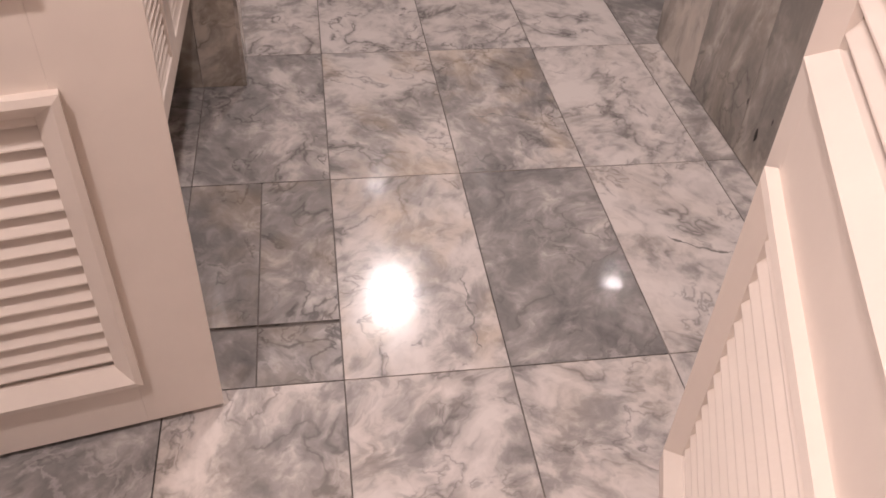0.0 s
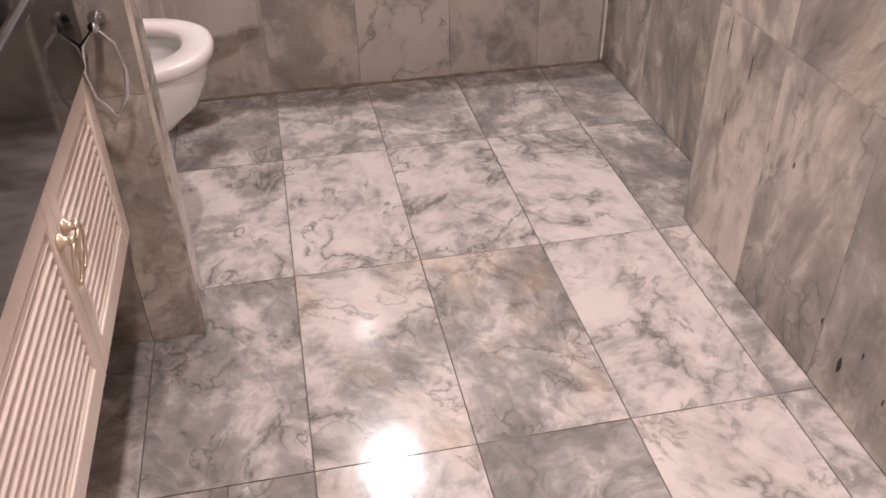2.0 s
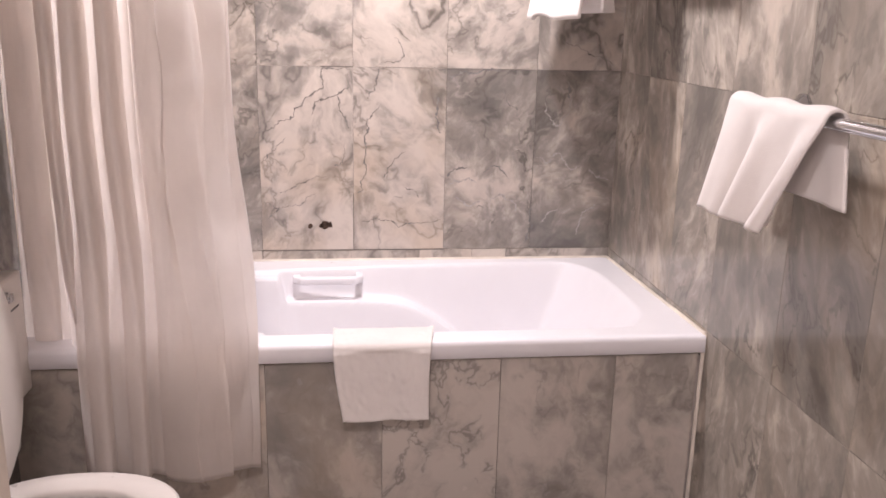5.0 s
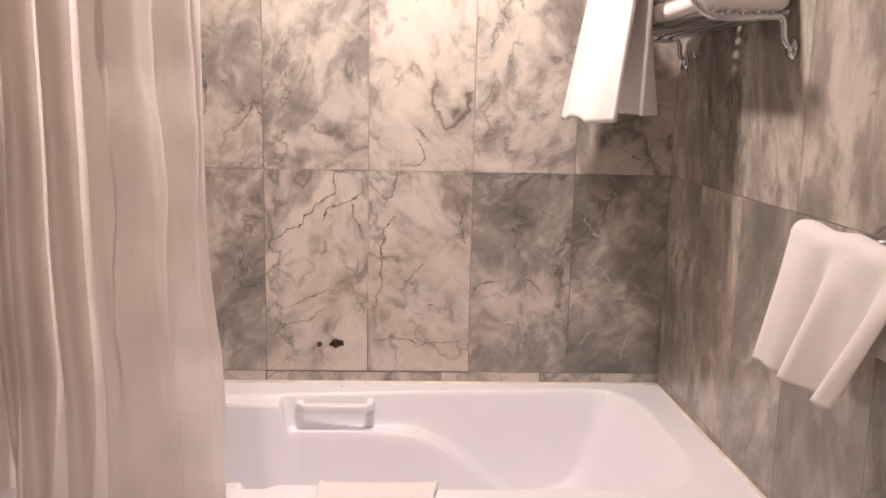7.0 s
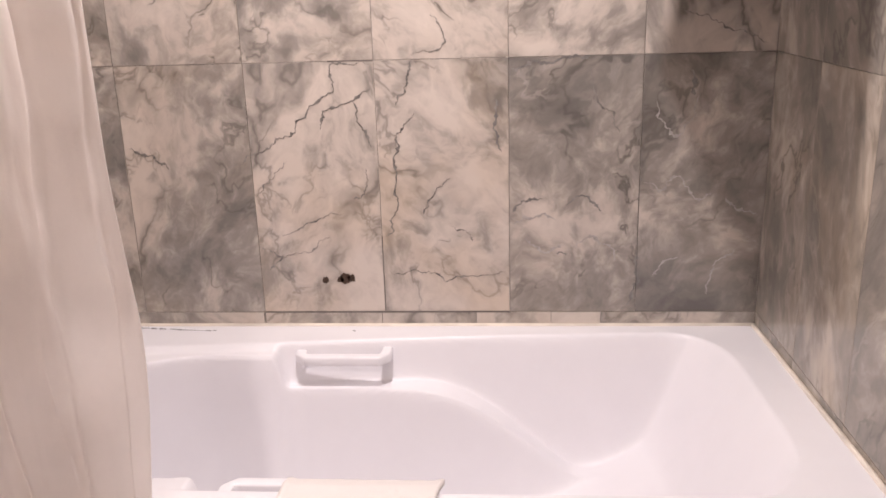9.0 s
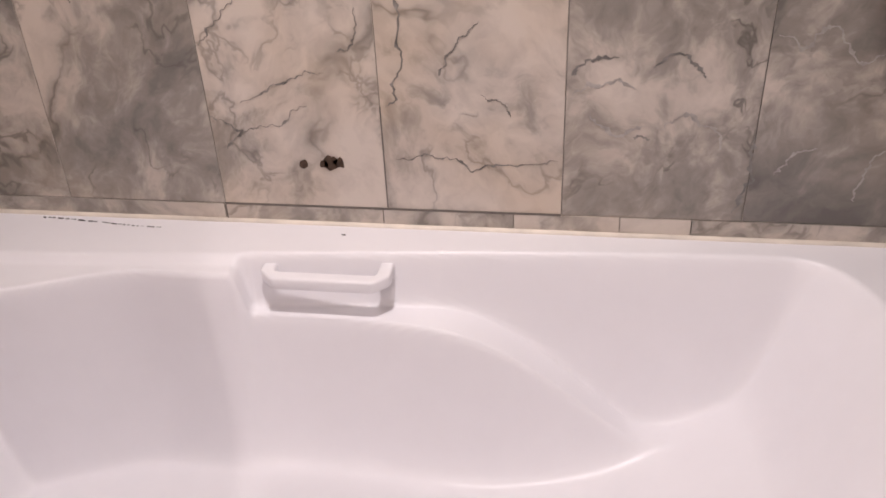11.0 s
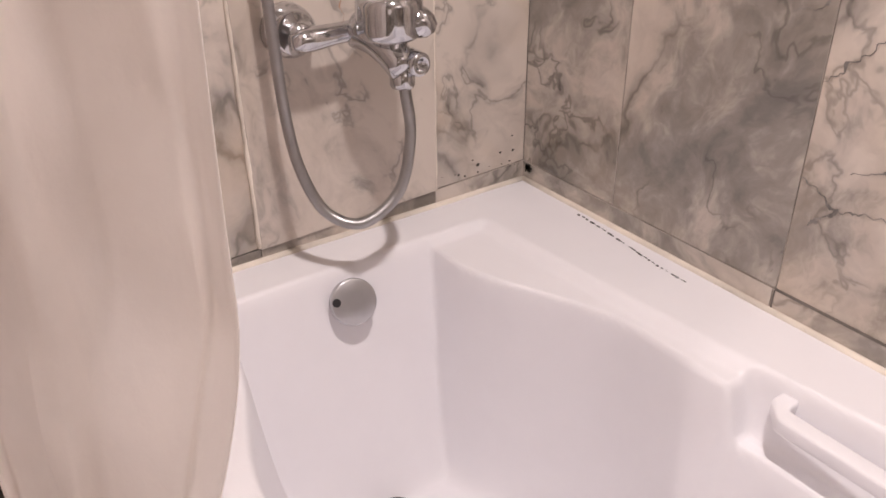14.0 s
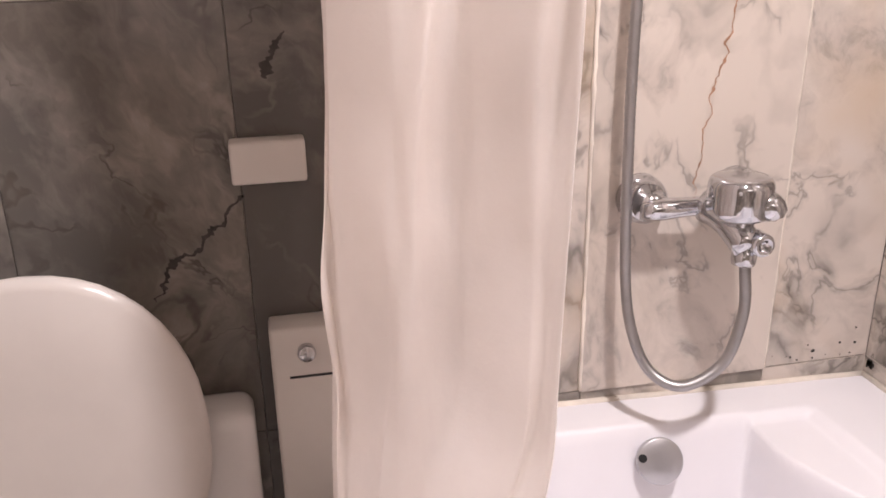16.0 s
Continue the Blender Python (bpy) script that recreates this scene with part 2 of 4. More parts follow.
# ---- building helpers ----
def finish(name, bm, mat, smooth=False):
    bmesh.ops.recalc_face_normals(bm, faces=bm.faces)
    me = bpy.data.meshes.new(name)
    bm.to_mesh(me)
    bm.free()
    me.materials.append(mat)
    if smooth:
        for p in me.polygons:
            p.use_smooth = True
    return me


def part(name, bm, mat, parent=None, label="", smooth=False):
    ob = new(name, finish(name, bm, mat, smooth))
    if parent is not None:
        ob.parent = parent
    if label:
        ob["label"] = label
    return ob


def thing(name, place=(0, 0, 0)):
    ob = new(name)
    ob.empty_display_size = 0.05
    ob.location = place
    return ob


def box(bm, x0, x1, y0, y1, z0, z1, bevel=0.0, segments=2):
    vs = bmesh.ops.create_cube(bm, size=1.0, matrix=Matrix.Translation(((x0 + x1) / 2, (y0 + y1) / 2, (z0 + z1) / 2))
                               @ Matrix.Diagonal((abs(x1 - x0), abs(y1 - y0), abs(z1 - z0), 1)))["verts"]
    if bevel:
        es = {e for v in vs for e in v.link_edges}
        bmesh.ops.bevel(bm, geom=list(es), offset=bevel, segments=segments, affect="EDGES", profile=0.5)
    return bm


def boxed(*a, **k):
    return box(bmesh.new(), *a, **k)


def tube(bm, points, radius, sides=12, closed=False):
    """A round bar along points."""
    pts = [Vector(p) for p in points]
    rings, n = [], len(pts)
    up = None
    for i, p in enumerate(pts):
        a = pts[(i - 1) % n] if closed or i > 0 else p
        b = pts[(i + 1) % n] if closed or i < n - 1 else p
        d = (b - a).normalized()
        if up is None:
            up = d.orthogonal().normalized()
        up = (up - d * up.dot(d)).normalized()
        side = d.cross(up)
        r = radius[i] if isinstance(radius, (list, tuple)) else radius
        rings.append([bm.verts.new(p + (up * math.cos(2 * math.pi * k / sides) + side * math.sin(2 * math.pi * k / sides)) * r) for k in range(sides)])
    for i in range(n if closed else n - 1):
        a, b = rings[i], rings[(i + 1) % n]
        for k in range(sides):
            bm.faces.new((a[k], a[(k + 1) % sides], b[(k + 1) % sides], b[k]))
    if not closed:
        bm.faces.new(rings[0][::-1])
        bm.faces.new(rings[-1])
    return bm


def lathe(bm, profile, m=None, sides=32):
    """Turns (radius, height) rows about the z axis of m."""
    m = m or Matrix()
    rings = []
    for r, z in profile:
        rings.append([bm.verts.new(m @ Vector((r * math.cos(2 * math.pi * k / sides), r * math.sin(2 * math.pi * k / sides), z))) for k in range(sides)])
    for a, b in zip(rings, rings[1:]):
        for k in range(sides):
            bm.faces.new((a[k], a[(k + 1) % sides], b[(k + 1) % sides], b[k]))
    bm.faces.new(rings[0][::-1])
    bm.faces.new(rings[-1])
    return bm


def smooth_step(a, b, x):
    t = min(1.0, max(0.0, (x - a) / (b - a)))
    return t * t * (3 - 2 * t)


def curve_points(pts, steps=8):
    """A smooth line through pts."""
    out, p = [], [Vector(q) for q in pts]
    for i in range(len(p) - 1):
        a, b, c, d = p[max(0, i - 1)], p[i], p[i + 1], p[min(len(p) - 1, i + 2)]
        for k in range(steps):
            t = k / steps
            out.append(0.5 * ((2 * b) + (c - a) * t + (2 * a - 5 * b + 4 * c - d) * t * t + (3 * b - a - 3 * c + d) * t ** 3))
    return out + [p[-1]]


def structure(name, bm, mat, label=""):
    return tagged(part(name, bm, mat), label, "", "", "structure")


# ---- the shell ----
floor = structure("floor", boxed(-2.1, 0.1, -2.75, YB + 0.1, -0.12, -0.005), GROUT, "grey-white marble tile floor with dark grout joints")
wall_north = structure("wall_north", boxed(X0 - 0.12, 0.12, YB + 0.004, YB + 0.14, 0, ZC), WALL_GROUT, "marble tiled wall behind the bathtub")
wall_east = structure("wall_east", boxed(X1 + 0.004, 0.12, YJ - 0.06, YB + 0.004, 0, ZC), WALL_GROUT, "marble tiled wall at the end of the tub")
wall_east_near = structure("wall_east_near", boxed(XN + 0.004, 0.12, -2.75, YJ - 0.06, 0, ZC), WALL_GROUT, "marble clad wall beside the walkway")
wall_west = structure("wall_west", boxed(X0 - 0.12, X0 - 0.004, YP + 0.09, YB + 0.004, 0, ZC), WALL_GROUT, "marble tiled wall with the bath mixer")
partition = structure("partition", boxed(-2.1, -1.308, YP + 0.004, YP + 0.086, 0, ZC), WALL_GROUT, "marble clad partition between vanity and toilet")
structure("wall_vanity", boxed(-2.2, -2.1, -2.45, YP + 0.004, 0, ZC), PLASTER, "plain wall behind the vanity")
south = bmesh.new()
box(south, -2.2, -1.72, -2.45, -2.34, 0, ZC)
box(south, -0.52, 0.12, -2.45, -2.34, 0, ZC)
box(south, -1.72, -0.52, -2.45, -2.34, 2.06, ZC)
structure("wall_south", south, PLASTER, "plain painted wall with the doorway")
structure("ceiling", boxed(-2.3, 0.3, -4.5, YB + 0.14, ZC, ZC + 0.1), PLASTER, "white painted ceiling")
structure("hall_floor", boxed(-2.3, 0.3, -4.5, -2.75, -0.1, -0.005), CARPET, "brown carpet outside the door")
hall = bmesh.new()
box(hall, -2.3, -2.2, -4.5, -2.45, 0, ZC)
box(hall, 0.12, 0.22, -4.5, -2.34, 0, ZC)
box(hall, -2.3, 0.3, -4.6, -4.5, 0, ZC)
structure("wall_hall", hall, PLASTER, "plain hall walls behind the doorway")

# ---- bathtub ----
TUB_Y0 = -0.012


def rim_at(y):
    """The rim dips slightly towards the back wall."""
    return RIM - 0.025 * min(1.0, max(0.0, y / YB))


def tub_height(x, y):
    """Height of the tub's inside at a place: steep ends, a lounging slope, and moulded arm ledges along both long sides."""
    flo = 0.15 + 0.012 * smooth_step(-1.4, -0.6, x)
    top = RIM

    def ledge(x):
        z = RIM - 0.014 - 0.082 * smooth_step(-1.122, -1.098, x)
        return z - (z - flo) * smooth_step(-0.80, -0.28, x) ** 1.1

    back_in = 0.672 + 0.100 * smooth_step(-1.7, -0.1, x) ** 0.9
    lip = 0.560 + 0.098 * smooth_step(-1.56, -1.26, x) + 0.010 * smooth_step(-1.12, -1.05, x) - 0.024 * smooth_step(-0.96, -0.72, x)
    zl = ledge(x)

    def smax(p, q, k=0.03):
        return max(p, q) + max(0.0, k - abs(p - q)) ** 2 / (4 * k)

    def side(d_lip, d_in):
        """d_lip, d_in: metres past the ledge's edge and past the rim's inner edge."""
        t = min(1.0, max(0.0, (d_lip + 0.085) / 0.085))
        z = flo + (zl - flo) * t ** 2.6
        w = 0.020 + 0.24 * max(0.0, top - 0.11 - zl)
        return z if d_in < -w else max(z, zl + (top - zl) * smooth_step(-w, 0.004, d_in))

    z = side(y - lip, y - back_in)
    front_in, front_lip = 0.070, 0.085 + max(0.03, back_in - lip)
    z = max(z, side(front_lip - y, front_in - y))
    # tap end, steep
    if x < -1.625:
        return top - (RIM - rim_at(y))
    t = min(1.0, max(0.0, (-1.49 - x) / 0.125))
    z = smax(z, flo + (top - flo) * t ** 1.7 if t < 1 else top, 0.001 + 0.02 * min(1.0, t * 4)) if t > 0 else z
    # lounging end, a gentle rounded slope
    mid, half = 0.5 * (front_in + back_in), 0.5 * (back_in - front_in)
    u = max(0.0, x + 0.68) / 0.585
    v = abs(y - mid) / half
    u *= 1 + 0.16 * min(1.2, v) ** 5
    if u > 0:
        z = smax(z, flo + (top - flo) * min(1.0, 0.60 * min(1.0, u) ** 2.0 + 0.40 * smooth_step(0.72, 1.0, u)), 0.001 + 0.07 * min(1.0, u * 2))
    return min(z, top) - (RIM - rim_at(y))


def bathtub():
    tub = thing("bathtub", (X0 / 2, 0.4, 0))
    inv = Matrix.Translation((-X0 / 2, -0.4, 0))
    bm = bmesh.new()
    xs = np.linspace(X0 + 0.004, X1 - 0.004, 340)
    ys = np.linspace(TUB_Y0 + 0.02, YB - 0.004, 220)
    zs = np.array([[tub_height(x, y) for y in ys] for x in xs])
    for _ in range(1):
        soft = zs.copy()
        soft[1:-1, :] = (zs[:-2, :] + 2 * zs[1:-1, :] + zs[2:, :]) / 4
        soft[:, 1:-1] = (soft[:, :-2] + 2 * soft[:, 1:-1] + soft[:, 2:]) / 4
        zs = soft
    grid = [[bm.verts.new((x, y, zs[i, k])) for k, y in enumerate(ys)] for i, x in enumerate(xs)]
    for i in range(len(xs) - 1):
        for k in range(len(ys) - 1):
            bm.faces.new((grid[i][k], grid[i + 1][k], grid[i + 1][k + 1], grid[i][k + 1]))
    # rolled front lip
    rolled = [(TUB_Y0 + 0.008, RIM - 0.001), (TUB_Y0 + 0.002, RIM - 0.006), (TUB_Y0, RIM - 0.014), (TUB_Y0, RIM - 0.046), (TUB_Y0 + 0.012, RIM - 0.05)]
    last = [grid[i][0] for i in range(len(xs))]
    for y, z in rolled:
        row = [bm.verts.new((x, y, z)) for x in xs]
        for i in range(len(xs) - 1):
            bm.faces.new((last[i + 1], last[i], row[i], row[i + 1]))
        last = row
    bmesh.ops.transform(bm, matrix=inv, verts=bm.verts)
    part("basin", bm, ACRYLIC, tub, "glossy white acrylic basin with moulded arm ledges", True)

    def grip(y_wall, sign):
        """A square bar with mitred corners on two short arms."""
        b = bmesh.new()
        hw = 0.0115
        way = [(-1.066, y_wall + sign * 0.014), (-1.066, y_wall - sign * 0.040), (-1.052, y_wall - sign * 0.055), (-0.880, y_wall - sign * 0.055), (-0.866, y_wall - sign * 0.040), (-0.866, y_wall + sign * 0.014)]
        rings = []
        for k, (x, y) in enumerate(way):
            a, c = Vector(way[max(0, k - 1)]), Vector(way[min(len(way) - 1, k + 1)])
            d = (c - a).normalized()
            n = Vector((-d.y, d.x)) * (hw * (1.08 if 0 < k < 5 else 1.0))
            rings.append([b.verts.new(inv @ Vector((x + n.x * e, y + n.y * e, 0.489 + f * 0.0115))) for e, f in ((-1, -1), (1, -1), (1, 1), (-1, 1))])
        for r0, r1 in zip(rings, rings[1:]):
            for k in range(4):
                b.faces.new((r0[k], r0[(k + 1) % 4], r1[(k + 1) % 4], r1[k]))
        b.faces.new(rings[0][::-1])
        b.faces.new(rings[-1])
        bmesh.ops.bevel(b, geom=list(b.edges), offset=0.0045, segments=3, affect="EDGES", profile=0.5)
        part("grip_handle", b, ACRYLIC, tub, "white moulded grip handle", True)
    grip(0.730, 1)
    grip(0.098, -1)
    b = bmesh.new()
    m = inv @ Matrix.Translation((-1.590, 0.402, 0.481)) @ Vector((0.90, -0.14, 0.42)).to_track_quat("Z", "Y").to_matrix().to_4x4()
    lathe(b, [(0.026, -0.035), (0.0335, -0.004), (0.0355, 0.004), (0.0355, 0.008), (0.0345, 0.0105), (0.0335, 0.0110), (0.0330, 0.0112), (0.0120, 0.0122), (0.0115, 0.0122)], m)
    over = part("overflow", b, SATIN, tub, "round satin chrome overflow knob", True)
    b = bmesh.new()
    lathe(b, [(0.0065, 0.006), (0.0065, 0.0135)], m @ Matrix.Translation((-0.027, 0.006, 0)), 10)
    part("screw", b, BLACK, over)
    b = bmesh.new()
    lathe(b, [(0.033, 0.0), (0.032, 0.006), (0.026, 0.012), (0.012, 0.016), (0.002, 0.017)], inv @ Matrix.Translation((-1.468, 0.385, 0.150)))
    part("drain", b, DARK_METAL, tub, "dark metal drain plug", True)
    return tagged(tub, "glossy white built-in bathtub with moulded grips behind a marble apron", "bathtub")


bathtub()

# silicone bead round the tub
bead = bmesh.new()
for a, b2 in (((X0 + 0.005, YB - 0.004, rim_at(YB) + 0.001), (X1 - 0.005, YB - 0.004, rim_at(YB) + 0.001)), ((X1 - 0.004, 0.0, RIM + 0.001), (X1 - 0.004, YB - 0.004, rim_at(YB) + 0.001)),
             ((X0 + 0.004, 0.0, RIM + 0.001), (X0 + 0.004, YB - 0.004, rim_at(YB) + 0.001)), ((X1 - 0.004, 0.0, 0.0), (X1 - 0.004, 0.0, RIM))):
    tube(bead, [Vector(a).lerp(Vector(b2), k / 24) + Vector((random.uniform(-1, 1), random.uniform(-1, 1), 0)) * 0.0006 for k in range(25)], 0.0055, 7)
tagged(part("sealant_bead", bead, SEALANT, smooth=True), "yellowed silicone bead along the tub's edge", "sealant", "", "structure")
crack = bmesh.new()
for a0, a1, n_ in ((-1.54, -1.30, 26), (-0.97, -0.95, 1)):
    for k in range(n_):
        x = a0 + (a1 - a0) * (k + random.random() * 0.6) / n_
        box(crack, x, x + random.uniform(0.003, 0.009), YB - 0.020 - 0.020 * smooth_step(-1.55, -1.30, x) + random.uniform(-0.0015, 0.0015),
            YB - 0.0192 - 0.020 * smooth_step(-1.55, -1.30, x) + random.uniform(0, 0.0008), rim_at(YB) - 0.0005, rim_at(YB) + 0.0022)
tagged(part("mould_line", crack, MOULD), "thin black mould line in the tub's back seam", "mould", "", "stuff")


# ---- bath mixer ----
def bath_mixer():
    t = thing("bath_mixer", (X0, 0.465, 0.865))
    inv = Matrix.Translation((-X0, -0.465, -0.865))
    side = Euler((0, radians(90), 0)).to_matrix().to_4x4()
    for y in (0.39, 0.54):
        b = bmesh.new()
        lathe(b, [(0.036, 0.0), (0.036, 0.014), (0.035, 0.024), (0.032, 0.034), (0.026, 0.043), (0.018, 0.049), (0.016, 0.060)], inv @ Matrix.Translation((X0 + 0.001, y, 0.865)) @ side)
        part("wall_flange", b, CHROME, t, "domed chrome wall flange", True)
    b = bmesh.new()
    tube(b, [inv @ Vector((X0 + 0.060, 0.372 + 0.014 * k, 0.862)) for k in range(14)], [0.010, 0.0155, 0.0165, 0.0155, 0.0145] + [0.014] * 5 + [0.0150, 0.017, 0.016, 0.011], 20)
    part("body", b, CHROME, t, "", True)
    b = bmesh.new()
    tube(b, [inv @ Vector((X0 + 0.060 + 0.010 * k, 0.470 + 0.004 * k, 0.862 - 0.0009 * k * k)) for k in range(8)], [0.026 - 0.0006 * k for k in range(8)], 20)
    spout = part("spout", b, CHROME, t, "", True)
    b = bmesh.new()
    lathe(b, [(0.016, 0.0), (0.017, 0.004), (0.017, 0.03)], inv @ Matrix.Translation((X0 + 0.122, 0.497, 0.795)))
    part("aerator", b, CHROME, spout, "", True)
    b = bmesh.new()
    lathe(b, [(0.022, -0.012), (0.030, -0.004), (0.040, 0.0), (0.0435, 0.004), (0.0445, 0.012), (0.0435, 0.044), (0.041, 0.051), (0.036, 0.0545), (0.018, 0.056), (0.003, 0.0562)],
          inv @ Matrix.Translation((X0 + 0.108, 0.490, 0.862)), 40)
    cap = part("lever_cap", b, CHROME, t, "domed chrome lever cap", True)
    b = bmesh.new()
    tube(b, [inv @ Vector((X0 + 0.112 + 0.0050 * k, 0.492 + 0.0050 * k, 0.890 - 0.002 * k)) for k in range(9)], [0.017, 0.018, 0.019, 0.020, 0.021, 0.021, 0.019, 0.015, 0.006], 20)
    part("lever", b, CHROME, cap, "", True)
    b = bmesh.new()
    lathe(b, [(0.012, 0.0), (0.0165, 0.006), (0.0165, 0.030), (0.014, 0.034), (0.009, 0.034), (0.008, 0.024)], inv @ Matrix.Translation((X0 + 0.118, 0.508, 0.829)) @ Euler((0, radians(90), 0)).to_matrix().to_4x4())
    part("diverter_knob", b, CHROME, t, "", True)
    # corrugated hose
    way = curve_points([(X0 + 0.122, 0.496, 0.810), (X0 + 0.125, 0.500, 0.780), (X0 + 0.132, 0.500, 0.722), (X0 + 0.138, 0.474, 0.652), (X0 + 0.132, 0.418, 0.618), (X0 + 0.102, 0.380, 0.632),
                        (X0 + 0.078, 0.360, 0.685), (X0 + 0.060, 0.353, 0.76), (X0 + 0.052, 0.350, 0.90), (X0 + 0.048, 0.349, 1.10), (X0 + 0.046, 0.356, 1.35),
                        (X0 + 0.050, 0.364, 1.60), (X0 + 0.050, 0.370, 1.72)], 44)
    b = bmesh.new()
    tube(b, [inv @ p for p in way], [0.0086 if (k // 1) % 2 else 0.0074 for k in range(len(way))], 8)
    part("hose", b, HOSE, t, "corrugated chrome shower hose hanging in a loop", True)
    b = bmesh.new()
    lathe(b, [(0.012, 0.0), (0.014, 0.01), (0.016, 0.10), (0.034, 0.15), (0.040, 0.165), (0.036, 0.175)], inv @ Matrix.Translation((X0 + 0.050, 0.370, 1.70)) @ Euler((0, radians(18), 0)).to_matrix().to_4x4())
    part("hand_shower", b, CHROME, t, "", True)
    b = boxed(X0 + 0.0, X0 + 0.052, 0.352, 0.388, 1.70, 1.73, bevel=0.006)
    bmesh.ops.transform(b, matrix=inv, verts=b.verts)
    part("shower_bracket", b, CHROME, t, "", True)
    return tagged(t, "chrome wall-mounted bath mixer with hand shower hose on marble", "mixer tap")


bath_mixer()


# ---- curtain and rail ----
def shower_curtain():
    bm = bmesh.new()
    nu, nv = 300, 110
    z0, z1 = 0.225, 2.02
    rows = []
    for j in range(nv + 1):
        z = z0 + (z1 - z0) * j / nv
        loose = smooth_step(0.46, 0.85, z)
        right = -1.122 - 0.052 * smooth_step(0.55, 1.15, z)
        row = []
        for i in range(nu + 1):
            u = i / nu
            tuck = 1 - smooth_step(0.20, 0.30, u)          # the far end hangs inside the tub
            # tight pleats, then one broad panel along the free edge
            pleat = min(1.0, u / 0.60)
            panel = smooth_step(0.56, 0.66, u)
            ph = 2 * math.pi * (4.5 * pleat + 0.16 * math.sin(11 * pleat + 1.3) * (1 - pleat)) + 1.5 * math.pi * max(0.0, (u - 0.60) / 0.40) + 0.25 * math.sin(2.1 * z + 5 * u) * (1 - panel)
            a = (0.022 + 0.034 * loose) * (0.75 + 0.5 * noise.noise(Vector((u * 9, 0.4 * z, 3.0)))) * (1 - panel) + (0.026 + 0.069 * loose) * panel
            base = (-0.070 + 0.045 * loose + 0.025 * smooth_step(0.72, 1.2, z)) * (1 - tuck) + 0.075 * tuck
            x = -1.678 + (right + 1.678) * u - 0.012 * math.sin(2 * ph) * (1 - u)
            x += smooth_step(0.6, 0.8, u) * (0.013 * math.sin(54 * u + 0.9 * math.sin(1.7 * z)) + 0.006 * math.sin(97 * u - 0.7 * z) + 0.022 * noise.noise(Vector((u * 9, z * 3.0, 5.0))) + 0.008 * noise.noise(Vector((u * 20 + z * 2, z * 8, 9.0)))) * (1 - smooth_step(0.93, 1.0, u) * 0.9)
            pinch = math.sin(ph) * (1 - 0.27 * panel * (math.sin(ph) < 0)) + (0.30 * math.sin(2 * ph + 0.7) + 0.12 * math.sin(3 * ph)) * (1 - panel)
            wide = smooth_step(0.55, 0.8, u)
            crumple = noise.noise(Vector((u * 7, z * 4.2, 2.0))) * (0.008 + 0.012 * wide) + noise.noise(Vector((u * 22 + z * 3, z * 9, 7.0))) * (0.003 + 0.003 * wide)
            crumple += 0.008 * wide * math.sin(46 * u + 1.4 * math.sin(2.3 * z) + 1.0)
            crumple += 0.009 * wide * noise.noise(Vector((u * 34, z * 1.1, 12.0)))
            crumple *= 1 - smooth_step(0.93, 1.0, u)
            zz = z + 0.008 + 0.005 * math.sin(ph + 0.6) * (1 - smooth_step(0.22, 0.5, z))
            row.append(bm.verts.new((x, base + a * pinch + crumple * (0.3 + 0.7 * loose), zz)))
        rows.append(row)
    for j in range(nv):
        for i in range(nu):
            bm.faces.new((rows[j][i], rows[j][i + 1], rows[j + 1][i + 1], rows[j + 1][i]))
    ob = part("shower_curtain", bm, VINYL, None, "", True)
    sol = ob.modifiers.new("thickness", "SOLIDIFY")
    sol.thickness = 0.0012
    return tagged(ob, "cream shower curtain gathered in soft creased folds", "curtain")


shower_curtain()
rail = bmesh.new()
tube(rail, [(X0, -0.012, 2.045), (X0 / 2, -0.012, 2.045), (X1, -0.012, 2.045)], 0.0125, 14)
rail_ob = tagged(part("curtain_rail", rail, PLASTIC, None, "", True), "white shower curtain rail between two marble walls", "rail")


# ---- cloth ----
def draped(name, fn, nu, nv, thick, label, category):
    """A sheet fn(u, v) with a thickness."""
    bm = bmesh.new()
    rows = [[bm.verts.new(fn(i / nu, j / nv)) for i in range(nu + 1)] for j in range(nv + 1)]
    for j in range(nv):
        for i in range(nu):
            bm.faces.new((rows[j][i], rows[j][i + 1], rows[j + 1][i + 1], rows[j + 1][i]))
    ob = part(name, bm, TERRY, None, "", True)
    sol = ob.modifiers.new("thickness", "SOLIDIFY")
    sol.thickness, sol.offset = thick, 1.0
    return tagged(ob, label, category)


def mat_sheet(u, v):
    s = v * 0.335 - 0.035
    w = noise.noise(Vector((u * 4, v * 5, 1))) * 0.005 + noise.noise(Vector((u * 17, v * 19, 4))) * 0.0022
    hem = 0.003 * smooth_step(0.06, 0.02, min(u, 1 - u, 1 - v))
    x = -0.946 + 0.244 * u + 0.006 * math.sin(5 * v + 2) + (0.014 * (u - 0.5)) * (1 - v) - (0.034 * (u - 0.5)) * v
    inner = 0.088
    if s < inner:
        return (x, 0.070 - s, RIM + 0.008 + abs(w) * 0.6 + hem - 0.35 * max(0.0, -s))
    d = s - inner
    r = 0.02
    if d < r * 1.57:
        a = d / r
        return (x, -0.018 - r * math.sin(a), RIM + 0.008 - r * (1 - math.cos(a)))
    return (x, -0.038 - w - hem - 0.004 * math.sin(u * 9), RIM + 0.008 - r - (d - r * 1.57))


draped("bath_mat", mat_sheet, 60, 70, -0.009, "folded white terry bath mat draped over the tub rim", "bath mat")


